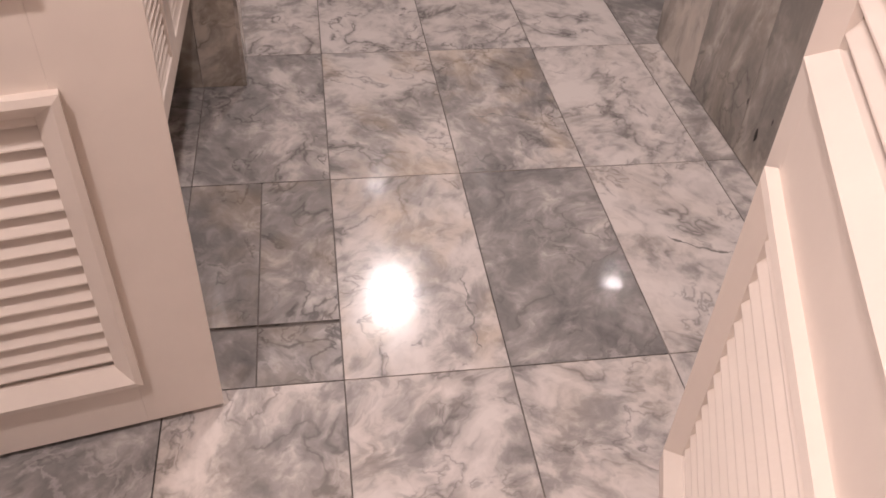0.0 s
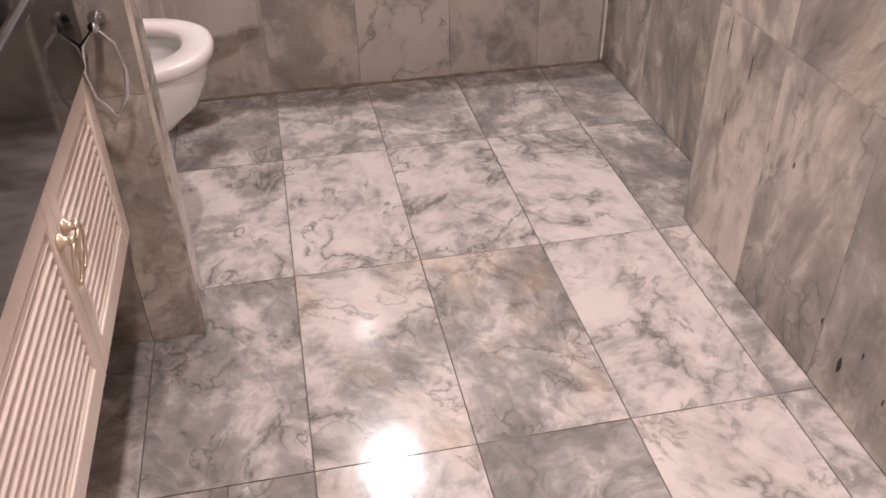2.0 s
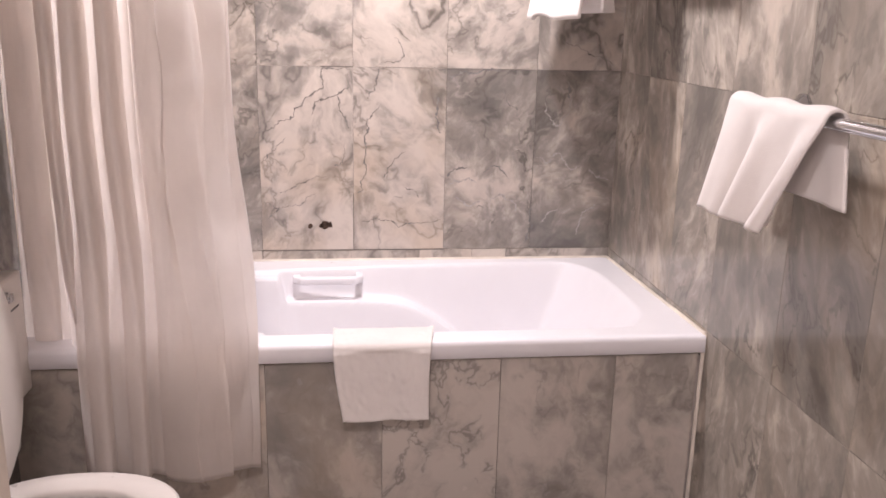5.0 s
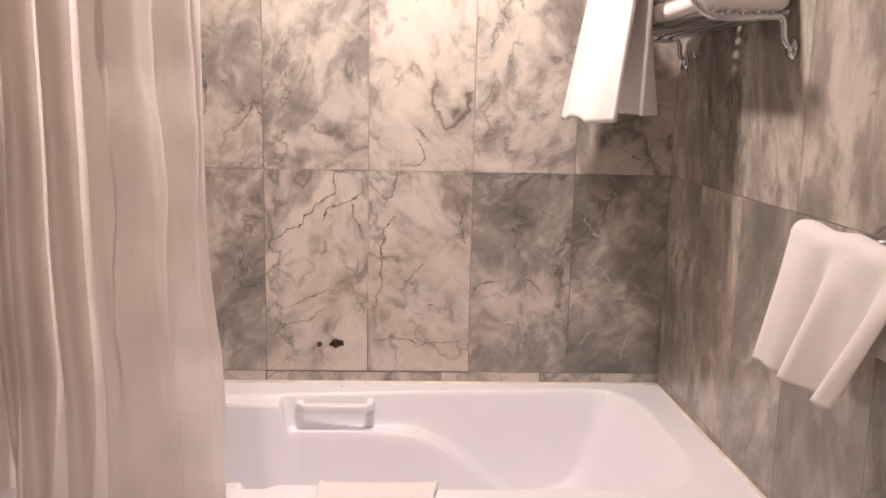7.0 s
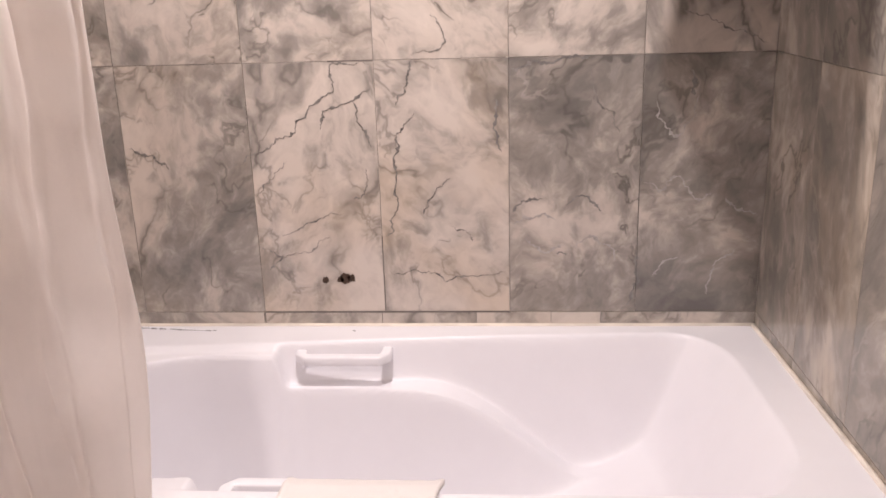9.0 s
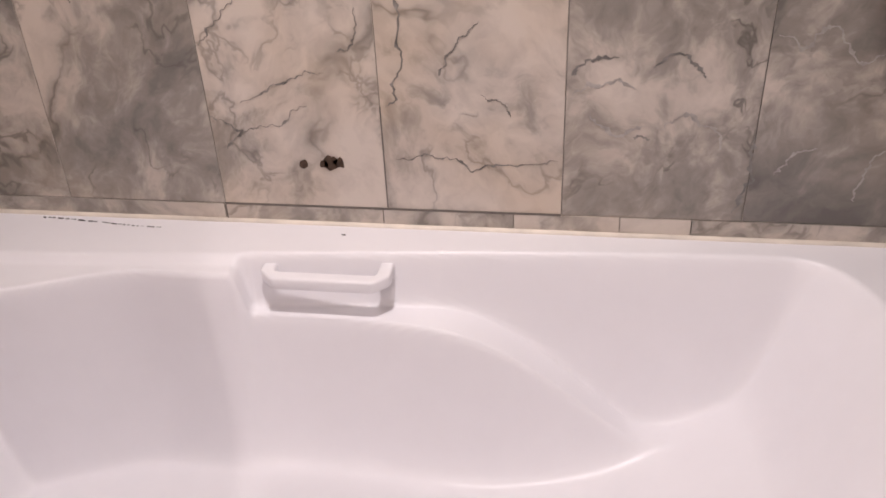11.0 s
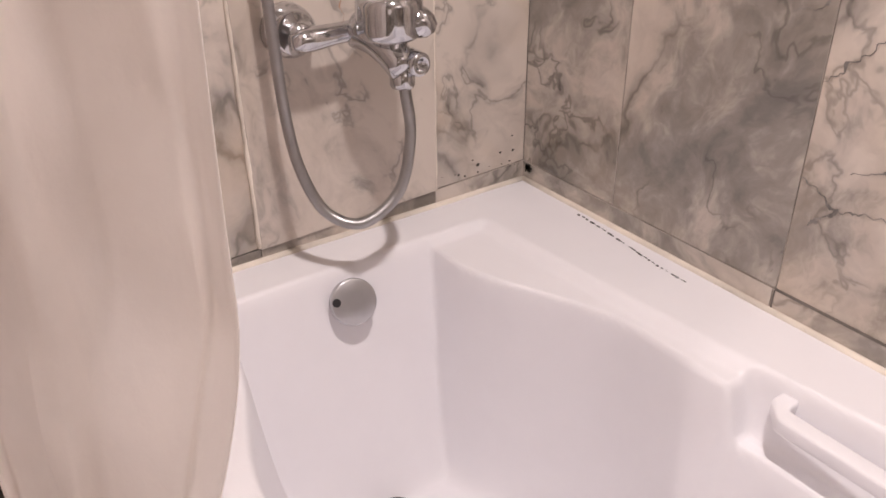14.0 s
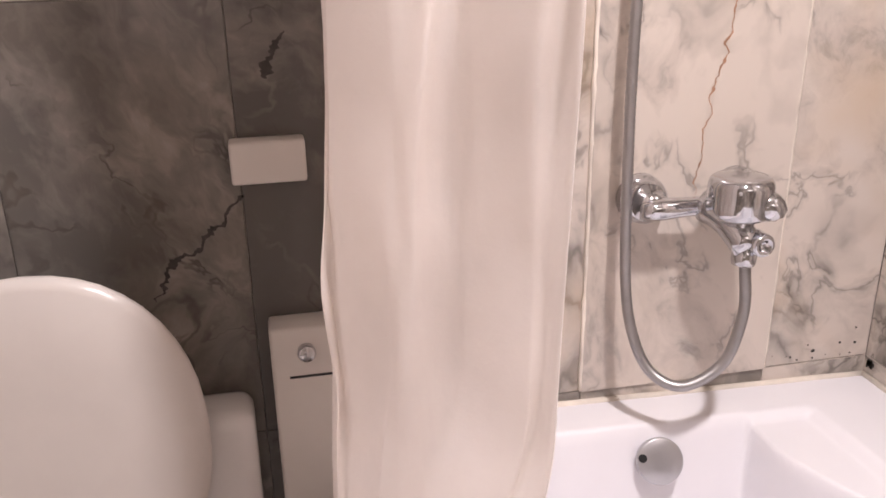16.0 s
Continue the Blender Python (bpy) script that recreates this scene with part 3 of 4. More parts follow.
def hand_sheet(u, v):
    # hangs askew over the rail; v runs from the front hem over the bar to the back hem
    y = -0.603 + 0.358 * u
    zr, xr, r = 1.146, -0.098, 0.0185
    front, back = 0.228, 0.150
    s = v * (front + math.pi * r + back)
    fold = 0.022 * math.sin(u * 15 + 0.8) + 0.010 * math.sin(u * 27)
    if s < front:
        d = (front - s) / front
        return (xr - r - d * (0.018 + fold) - 0.006 * math.sin(u * 15 + 0.8) * min(1.0, 4 * d), y + (0.108 - 0.078 * u) * d, zr - (front - s) + 0.014 * d * (1 - u) + 0.006 * d * math.sin(u * 15))
    if s < front + math.pi * r:
        a = (s - front) / r
        return (xr - r * math.cos(a), y, zr + r * math.sin(a) + 0.003 * math.sin(u * 15))
    d = s - front - math.pi * r
    return (xr + r + 0.10 * d * (0.5 - fold * 10), y + (0.04 - 0.06 * (1 - u)) * d / back, zr - d)


draped("hand_towel", hand_sheet, 60, 60, 0.006, "white terry hand towel hung over a chrome rail", "towel")

towel_rail = thing("towel_rail", (0, -0.62, 1.146))
b = bmesh.new()
tube(b, [(-0.098, 0.305 - 0.04 * k, 0) for k in range(13)], 0.0115, 14)
part("bar", b, CHROME, towel_rail, "", True)
for y in (0.295, -0.178):
    b = bmesh.new()
    lathe(b, [(0.028, 0.0), (0.028, 0.008), (0.014, 0.018), (0.013, 0.108), (0.010, 0.114)], Matrix.Translation((0, y, 0)) @ Euler((0, radians(-90), 0)).to_matrix().to_4x4(), 20)
    part("bracket", b, CHROME, towel_rail, "", True)
tagged(towel_rail, "straight chrome towel rail on the marble wall", "towel rail")


def towel_shelf():
    t = thing("towel_shelf", (0, 0.40, 1.54))
    for x in (-0.022, -0.052, -0.082, -0.112, -0.142, -0.172):
        b = bmesh.new()
        tube(b, [(x, -0.33 + 0.068 * k, 0.0) for k in range(11)], 0.0055, 10)
        part("bar", b, CHROME, t, "", True)
    b = bmesh.new()
    tube(b, [(-0.252, -0.34 + 0.07 * k, 0.112) for k in range(11)], 0.008, 12)
    part("outer_rail", b, CHROME, t, "", True)
    for y in (-0.325, 0.345):
        b = bmesh.new()
        tube(b, curve_points([(-0.002, y, -0.070), (-0.020, y, -0.055), (-0.030, y, -0.012), (-0.070, y, -0.010), (-0.172, y, -0.009), (-0.215, y, 0.03), (-0.252, y, 0.112)], 5), 0.007, 10)
        part("side_arm", b, CHROME, t, "", True)
        b = bmesh.new()
        lathe(b, [(0.022, 0.0), (0.022, 0.006), (0.012, 0.014)], Matrix.Translation((-0.001, y, -0.070)) @ Euler((0, radians(-90), 0)).to_matrix().to_4x4(), 18)
        part("wall_plate", b, CHROME, t, "", True)
    b = bmesh.new()
    tube(b, curve_points([(-0.030, 0.125, -0.006), (-0.034, 0.125, -0.03), (-0.040, 0.125, -0.058), (-0.052, 0.125, -0.062), (-0.058, 0.125, -0.05)], 6), 0.005, 8)
    part("hook", b, CHROME, t, "", True)
    return tagged(t, "chrome towel shelf above the end of the bathtub", "towel shelf")


towel_shelf()


def bath_sheet(u, v):
    # hangs over the shelf's outer rail; u runs from its near edge to the back wall, v from the front hem over the rail to the back hem
    xr, zr, r = -0.252, 1.652, 0.022
    front, back = 0.338, 0.322
    y = 0.335 + 0.400 * u
    curl = 1 - smooth_step(0.0, 0.22, u)
    s = v * (front + math.pi * r + back)
    wave = 0.006 * math.sin(u * 11 + 1)
    if s < front:
        d = (front - s) / front
        return (xr - r - d * (0.066 + wave) + 0.055 * curl * curl * (0.4 + 0.6 * d), y - 0.012 * curl, zr - (front - s) - 0.006 * math.sin(u * 9) * d)
    if s < front + math.pi * r:
        a = (s - front) / r
        return (xr - r * math.cos(a), y, zr + r * math.sin(a))
    d = (s - front - math.pi * r) / back
    return (xr + r + d * (0.045 + wave) - 0.058 * curl * curl * d, y - 0.010 * curl, zr - d * back)


draped("bath_towel", bath_sheet, 50, 60, 0.010, "thick white bath towel hung over the shelf's outer rail", "towel")
# unseen towel stacks, added as opaque blockers that shade the end wall below
for k, (ya, yb) in enumerate(((0.085, 0.36), (0.39, 0.68))):
    for lay in range(2):
        b = boxed(-0.196 + 0.005 * lay, -0.008, ya + 0.005 * lay, yb - 0.004 * lay, 1.546 + 0.045 * lay, 1.590 + 0.045 * lay, bevel=0.019, segments=4)
        tagged(part("folded_towel", b, TERRY, None, "", True), "unseen folded white towel on the chrome shelf, added to shade the wall", "towel", "towels on the shelf")


# ---- toilet ----
def toilet():
    cy = -0.495
    t = thing("toilet", (-1.45, cy, -0.024))
    inv = Matrix.Translation((1.45, -cy, 0))

    def oval(x_back, x_tip, half, z, n=40, sq=2.3):
        cx, a = (x_back + x_tip) / 2, (x_tip - x_back) / 2
        pts = []
        for k in range(n):
            th = 2 * math.pi * k / n
            c, s_ = math.cos(th), math.sin(th)
            pts.append(Vector((cx + a * math.copysign(abs(c) ** (2 / sq), c), cy + half * math.copysign(abs(s_) ** (2 / sq), s_), z)))
        return pts

    def loft(loops, cap=True):
        b = bmesh.new()
        rings = [[b.verts.new(inv @ p) for p in lp] for lp in loops]
        for r0, r1 in zip(rings, rings[1:]):
            for k in range(len(r0)):
                b.faces.new((r0[k], r0[(k + 1) % len(r0)], r1[(k + 1) % len(r0)], r1[k]))
        if cap:
            b.faces.new(rings[0][::-1])
            b.faces.new(rings[-1])
        return b
    part("bowl", loft([oval(-1.695, -1.47, 0.10, 0.13), oval(-1.695, -1.45, 0.12, 0.165), oval(-1.695, -1.36, 0.145, 0.21), oval(-1.69, -1.285, 0.165, 0.265), oval(-1.68, -1.255, 0.178, 0.325),
                       oval(-1.67, -1.246, 0.186, 0.372), oval(-1.65, -1.248, 0.183, 0.382), oval(-1.61, -1.285, 0.135, 0.380), oval(-1.625, -1.272, 0.150, 0.366), oval(-1.62, -1.29, 0.145, 0.30), oval(-1.58, -1.34, 0.10, 0.215), oval(-1.53, -1.39, 0.05, 0.17)]),
         CERAMIC, t, "", True)
    part("seat", loft([oval(-1.655, -1.232, 0.192, 0.386), oval(-1.655, -1.228, 0.195, 0.394), oval(-1.655, -1.232, 0.192, 0.408), oval(-1.65, -1.242, 0.184, 0.413),
                       oval(-1.595, -1.300, 0.128, 0.412), oval(-1.59, -1.305, 0.123, 0.403), oval(-1.59, -1.305, 0.123, 0.387), oval(-1.655, -1.232, 0.192, 0.386)], False), SEAT, t, "white plastic seat ring, down", True)
    # raised lid
    b = bmesh.new()
    loops = []
    for half, inset, d in ((0.186, 0.0, 0.0), (0.190, -0.002, 0.006), (0.190, -0.002, 0.014), (0.180, 0.012, 0.020), (0.10, 0.09, 0.024)):
        ring = []
        for k in range(44):
            th = 2 * math.pi * k / 44
            c, s_ = math.cos(th), math.sin(th)
            up = 0.225 + (0.228 - inset) * math.copysign(abs(c) ** (2 / 2.2), c)
            ring.append(b.verts.new(inv @ Vector((-1.590 - 0.03 * up + d, cy + 0.07 + half * math.copysign(abs(s_) ** (2 / 2.2), s_), 0.432 + up))))
        loops.append(ring)
    for r0, r1 in zip(loops, loops[1:]):
        for k in range(44):
            b.faces.new((r0[k], r0[(k + 1) % 44], r1[(k + 1) % 44], r1[k]))
    b.faces.new(loops[0][::-1])
    b.faces.new(loops[-1])
    part("lid", b, SEAT, t, "raised white plastic lid", True)
    b = boxed(X0 + 0.001, X0 + 0.088, cy - 0.235, cy + 0.315, 0.40, 0.655, bevel=0.022, segments=4)
    bmesh.ops.transform(b, matrix=inv, verts=b.verts)
    part("cistern", b, CERAMIC, t, "", True)
    for y in (-0.075, 0.075):
        b = bmesh.new()
        lathe(b, [(0.012, 0.0), (0.014, 0.004), (0.014, 0.016), (0.010, 0.02)], inv @ Matrix.Translation((-1.625, cy + y, 0.402)), 14)
        part("hinge", b, CHROME, t, "", True)
    return tagged(t, "white wall-hung ceramic toilet with its lid raised", "toilet")


toilet()

# white box and paper holder on the left wall
dispenser = thing("wall_dispenser", (X0, -0.083, 0.605))
b = boxed(0.0, 0.052, -0.068, 0.085, -0.16, 0.130, bevel=0.006)
part("case", b, PLASTIC, dispenser, "", True)
b = boxed(0.050, 0.0535, -0.045, 0.05, 0.055, 0.058)
part("slot", b, BLACK, dispenser)
b = bmesh.new()
lathe(b, [(0.012, 0.0), (0.013, 0.01), (0.010, 0.016)], Matrix.Translation((0.051, -0.02, 0.095)) @ Euler((0, radians(90), 0)).to_matrix().to_4x4(), 16)
part("button", b, CHROME, dispenser, "", True)
tagged(dispenser, "white plastic dispenser box fixed to the marble wall", "dispenser")
b = boxed(X0 + 0.0, X0 + 0.035, -0.178, -0.083, 0.933, 0.988, bevel=0.004)
tagged(part("wall_box", b, PLASTIC, None, "", True), "small white plastic box on the marble wall", "wall box")


# ---- louvred doors ----
def louvre_leaf(width, height, near, stile, rails, slat_pitch, thick, name_slat="slat"):
    """Parts of a leaf standing in its own x-z plane: x from 0 (hinge) to width. rails: (z0, z1) solid bands, louvres between."""
    leaf = thing("louvred_door")
    for x0, x1 in ((0, near), (width - stile, width)):
        part("stile", boxed(x0, x1, -thick / 2, thick / 2, 0, height, bevel=0.0008), PAINT, leaf)
    for z0, z1 in rails:
        part("rail", boxed(near, width - stile, -thick / 2 + 0.0002, thick / 2 - 0.0002, z0, z1), PAINT, leaf)
    for (a0, a1), (b0, b1) in zip(rails, rails[1:]):
        lo, hi = a1, b0
        for face in (-1, 1):
            # moulding frame standing proud of the leaf
            w, p = 0.024, 0.017
            m_ = bmesh.new()
            outer = [(near - 0.010, lo - 0.010), (width - stile + 0.010, lo - 0.010), (width - stile + 0.010, hi + 0.010), (near - 0.010, hi + 0.010)]
            inner = [(near + w, lo + w), (width - stile - w, lo + w), (width - stile - w, hi - w), (near + w, hi - w)]
            mid = [((o[0] * 0.7 + i[0] * 0.3), (o[1] * 0.7 + i[1] * 0.3)) for o, i in zip(outer, inner)]
            yo = face * thick / 2
            rings = [[m_.verts.new((x, y, z)) for x, z in ring] for ring, y in ((outer, yo - face * 0.001), (outer, yo + face * p * 0.85), (mid, yo + face * p), (inner, yo - face * 0.004), (inner, yo - face * 0.014))]
            for r0, r1 in zip(rings, rings[1:]):
                for k in range(4):
                    m_.faces.new((r0[k], r0[(k + 1) % 4], r1[(k + 1) % 4], r1[k]))
            part("moulding", m_, PAINT, leaf)
        n_ = int((hi - lo - 0.03) / slat_pitch)
        slat = boxed(near + 0.001, width - stile - 0.001, -0.021, 0.021, -0.0035, 0.0035, bevel=0.003)
        me = finish(name_slat, slat, PAINT)
        for k in range(n_ + 1):
            s_ = new(name_slat, me)
            s_.parent = leaf
            s_.matrix_local = pose(0, 0, lo + 0.02 + (hi - lo - 0.04) * k / n_, 56, 0, 0)
    return leaf


left_leaf = louvre_leaf(0.52, 2.03, 0.10, 0.120, [(0, 0.112), (0.600, 0.745), (1.88, 2.03)], 0.0325, 0.036)
left_leaf.matrix_world = Matrix.Translation((-1.305 - 0.52 * 0.982, -2.179 - 0.52 * 0.190 + 0.018, 0.012)) @ Euler((0, 0, math.atan2(0.190, 0.982))).to_matrix().to_4x4()
tagged(left_leaf, "pale painted louvred door leaf standing ajar", "door", "louvred entrance doors")
RA = math.atan2(-0.944, -0.33)
right_leaf = louvre_leaf(0.60, 2.03, 0.062, 0.100, [(0, 0.112), (0.600, 0.745), (1.88, 2.03)], 0.0325, 0.036)
right_leaf.matrix_world = Matrix.Translation((-0.600, -2.375, 0.012)) @ Euler((0, 0, RA)).to_matrix().to_4x4()
tagged(right_leaf, "pale painted louvred door leaf swung wide open", "door", "louvred entrance doors")


# ---- vanity ----
VX = -1.392


def vanity():
    cab = thing("vanity_cabinet", (VX, -1.62, 0.28))
    part("carcass", boxed(-0.66, -0.022, -0.44, 0.455, 0.0, 0.34, bevel=0.002), PAINT, cab)
    def cabinet_door(y0, y1, near, far, pull_y):
        """One louvred leaf from y0 to y1, with a ring pull on the stile at the meeting edge."""
        door = part("louvred_door", boxed(-0.0225, -0.0205, y0 + 0.006, y1 - 0.006, 0.01, 0.33), PAINT, cab, "pale painted louvred cabinet door")
        w = 0.046
        for a0, a1 in ((y0, y0 + near), (y1 - far, y1)):
            part("stile", boxed(-0.02, 0.004, a0, a1, 0, 0.34, bevel=0.004), PAINT, door)
        for a0, a1 in ((0, w), (0.34 - w, 0.34)):
            part("rail", boxed(-0.0195, 0.0035, y0 + near, y1 - far, a0, a1, bevel=0.003), PAINT, door)
        me = finish("slat", boxed(-0.014, 0.014, y0 + near + 0.001, y1 - far - 0.001, -0.003, 0.003, bevel=0.0025), PAINT)
        for k in range(12):
            s_ = new("slat", me)
            s_.parent = door
            s_.matrix_local = pose(-0.010, 0, w + 0.012 + (0.34 - 2 * w - 0.024) * k / 11, 0, 50, 0)
        b_ = bmesh.new()
        lathe(b_, [(0.013, 0.0), (0.013, 0.004), (0.007, 0.009), (0.006, 0.017), (0.009, 0.021), (0.002, 0.024)], Matrix.Translation((0.003, pull_y, 0.258)) @ Euler((0, radians(90), 0)).to_matrix().to_4x4(), 16)
        part("knob", b_, BRASS, door, "", True)
        b_ = bmesh.new()
        tube(b_, [(0.020 + 0.004 * math.cos(a_), pull_y + 0.022 * math.sin(a_), 0.222 + 0.034 * math.cos(a_)) for a_ in (2 * math.pi * k / 24 for k in range(24))], 0.003, 8, True)
        part("ring_pull", b_, BRASS, door, "worn brass ring pull", True)

    cabinet_door(-0.44, 0.072, 0.050, 0.034, 0.055)
    cabinet_door(0.075, 0.460, 0.034, 0.050, 0.092)
    tagged(cab, "pale painted louvred vanity cabinet with brass pulls, hung on the wall", "vanity")
    top = thing("vanity_counter", (VX, -1.62, 0.62))
    part("apron", boxed(-0.02, 0.012, -0.44, 0.468, 0.003, 0.176, bevel=0.003), GRANITE, top)
    part("slab", boxed(-0.70, 0.022, -0.44, 0.470, 0.177, 0.205, bevel=0.008, segments=3), GRANITE, top)
    tagged(top, "polished black granite vanity counter with a deep front apron", "counter")


vanity()

ring = thing("towel_ring", (-1.352, YP, 0.69))
b = bmesh.new()
lathe(b, [(0.014, 0.0), (0.014, 0.006), (0.007, 0.010), (0.006, 0.040), (0.009, 0.046)], Euler((radians(90), 0, 0)).to_matrix().to_4x4(), 18)
part("mount", b, CHROME, ring, "", True)
b = bmesh.new()
hexa = [(0.0, 0.0), (0.030, -0.030), (0.040, -0.075), (0.030, -0.120), (0.004, -0.158), (-0.030, -0.120), (-0.040, -0.075), (-0.030, -0.030)]
tube(b, [Vector((x * 0.82, -0.040 - 0.10 * (z + 0.08) * 0.2, z)) for x, z in hexa], 0.0042, 10, True)
part("loop", b, CHROME, ring, "faceted chrome loop", True)
tagged(ring, "faceted chrome towel ring on the marble partition", "towel ring")

# hair dryer and its coiled cord
dryer = thing("hair_dryer", (-1.52, YP - 0.002, 1.05))
part("holder", boxed(-0.05, 0.05, -0.06, 0.0, -0.10, 0.06, bevel=0.012, segments=3), BLACK, dryer, "", True)
b = bmesh.new()
centre = curve_points([(0.045, -0.055, -0.06), (0.075, -0.055, -0.12), (0.118, -0.055, -0.185), (0.105, -0.070, -0.208), (0.0, -0.16, -0.214), (-0.08, -0.25, -0.214)], 40)
coil = []
for k, p in enumerate(centre):
    d = (centre[min(k + 1, len(centre) - 1)] - centre[max(0, k - 1)]).normalized()
    n1 = d.orthogonal().normalized()
    n2 = d.cross(n1)
    for q in range(4):
        a = 2 * math.pi * (k * 0.25 + q / 16)
        coil.append(p + (n1 * math.cos(a) + n2 * math.sin(a)) * 0.011)
tube(b, coil, 0.0032, 6)
part("coiled_cord", b, CORD, dryer, "white coiled cord trailing onto the counter", True)
tagged(dryer, "black wall-mounted hair dryer holder with white coiled cord", "hair dryer")

# ---- ceiling lamps ----
for _, place, _, size, _ in LAMPS:
    c = thing("ceiling_light", (place[0], place[1], ZC))
    b = bmesh.new()
    r = size / 2
    lathe(b, [(r + 0.012, 0.0), (r + 0.030, -0.002), (r + 0.028, -0.008), (r + 0.008, -0.012), (r + 0.006, -0.002)], None, 40)
    part("trim_ring", b, CHROME, c, "", True)
    b = bmesh.new()
    lathe(b, [(r + 0.006, -0.001), (r + 0.006, -0.006), (r * 0.5, -0.009), (0.002, -0.010)], None, 32)
    part("lens", b, GLOW, c, "", True)
    tagged(c, "round recessed ceiling downlight with chrome trim", "ceiling light", "ceiling downlights")

# ---- marble slabs ----
SLABS = {}


def slab_mesh(dx, dy, dz, mat):
    edge = 0.0 if mat is FLOOR_MARBLE else 0.0004
    key = (round(dx, 3), round(dy, 3), round(dz, 3), mat.name)
    if key not in SLABS:
        SLABS[key] = finish("tile", boxed(-dx / 2, dx / 2, -dy / 2, dy / 2, -dz / 2, dz / 2, bevel=edge, segments=1), mat)
    return SLABS[key]


def slab(x0, x1, y0, y1, z0, z1, parent, mat, tone=0.5, vein=0.6, ochre=0.1):
    ob = new("tile", slab_mesh(x1 - x0, y1 - y0, z1 - z0, mat))
    ob.location = ((x0 + x1) / 2, (y0 + y1) / 2, (z0 + z1) / 2)
    ob.parent = parent
    ob.color = (tone, vein, ochre, 1)
    return ob


def tone_of(rnd):
    return rnd.uniform(0.30, 0.70), rnd.uniform(0.2, 0.9), rnd.choice((0.0, 0.0, 0.1, 0.25))


J = 0.0013   # half a joint
rnd = random.Random(5)
COLS = [-2.1, -1.70, -1.402, -1.103, -0.810, -0.517, -0.222, XN]
ROWS = [-2.72, -2.14, -1.563, -0.990, -0.445, 0.012]
# how grey, how veined, how ochre: rows from the door towards the tub
TONES = {(2, 2): (0.58, 0.8, 0.0), (2, 3): (0.40, 0.5, 0.4), (2, 4): (0.58, 0.7, 0.45), (2, 5): (0.40, 0.45, 0.05), (2, 0): (0.55, 0.5, 0), (2, 1): (0.6, 0.5, 0),
         (1, 2): (0.74, 0.9, 0.2), (1, 3): (0.33, 0.5, 0.45), (1, 4): (0.74, 0.45, 0.0), (1, 5): (0.27, 0.35, 0.1), (1, 1): (0.6, 0.5, 0),
         (0, 2): (0.54, 0.4, 0.1), (0, 3): (0.42, 0.3, 0.1), (0, 4): (0.40, 0.35, 0.15), (0, 5): (0.42, 0.3, 0),
         (3, 1): (0.5, 0.6, 0), (3, 2): (0.46, 0.7, 0.1), (3, 3): (0.36, 0.75, 0.0), (3, 4): (0.42, 0.7, 0), (3, 5): (0.34, 0.5, 0),
         (4, 1): (0.62, 0.5, 0.1), (4, 2): (0.62, 0.5, 0.1), (4, 3): (0.52, 0.5, 0), (4, 4): (0.54, 0.6, 0.0), (4, 5): (0.56, 0.4, 0.0)}
for r in range(len(ROWS) - 1):
    for c in range(len(COLS) - 1):
        x0, x1, y0, y1 = COLS[c], COLS[c + 1], ROWS[r], ROWS[r + 1]
        tone, vein, ochre = TONES.get((r, c), tone_of(rnd))
        if c == 6 and y0 > YJ - 0.06:
            x1 = X1
        if c == 6:
            tone = 0.45 if y0 < -1.0 else 0.62
        cuts = [(x0, x1, y0, y1)]
        if (r, c) == (1, 2):
            cuts = [(x0, -1.252, -1.995, y1), (-1.252, x1, -1.995, y1), (x0, -1.252, y0, -2.002), (-1.252, x1, y0, -2.002)]
        for a0, a1, b0, b1 in cuts:
            slab(a0 + J, a1 - J, b0 + J, b1 - J, -0.012, 0.0, floor, FLOOR_MARBLE, tone + rnd.uniform(-0.03, 0.03), vein, ochre)

J = 0.0006   # wall joints are tighter
ZR = [0.0, 0.55, 1.152, 1.755, ZC]
# back wall
XC = [X0, -1.483, -1.181, -0.881, -0.579, -0.282, X1]
BACK = {(1, 0): (0.52, 0.6, 0.2), (1, 1): (0.52, 0.5, 0.12), (1, 2): (0.31, 0.35, 0.28), (1, 3): (0.28, 0.35, 0.32), (1, 4): (0.60, 0.7, 0.05), (1, 5): (0.72, 0.5, 0.05),
        (2, 1): (0.46, 0.9, 0.1), (2, 2): (0.5, 0.5, 0.05), (2, 3): (0.34, 0.9, 0.1), (2, 4): (0.42, 0.5, 0.05), (2, 5): (0.46, 0.6, 0.05)}
for r in range(1, 4):
    for c in range(6):
        t_ = BACK.get((r, c), tone_of(rnd))
        slab(XC[c] + J, XC[c + 1] - J, YB, YB + 0.012, ZR[r] + J, ZR[r + 1] - J, wall_north, WALL_MARBLE, *t_)
for a0, a1 in zip((X0, -1.184, -0.890, -0.66, -0.480, -0.362), (-1.184, -0.890, -0.66, -0.480, -0.362, X1)):
    slab(a0 + J, a1 - J, YB - 0.0015, YB + 0.012, RIM - 0.05, 0.55 - J, wall_north, WALL_MARBLE, rnd.uniform(0.35, 0.5), 0.4, 0.2)
dark_joint = bmesh.new()
box(dark_joint, -1.181, -0.58, YB - 0.0022, YB + 0.002, 0.5486, 0.5516)
box(dark_joint, -0.8822, -0.8798, YB - 0.0006, YB + 0.002, 0.553, 0.742)
box(dark_joint, -1.1822, -1.1800, YB - 0.0022, YB + 0.002, RIM - 0.02, 0.548)
box(dark_joint, -0.985, -0.882, YB - 0.0006, YB + 0.002, 1.1508, 1.1534)
part("dirty_joint", dark_joint, GROUT, wall_north, "dark open joint between tiles")
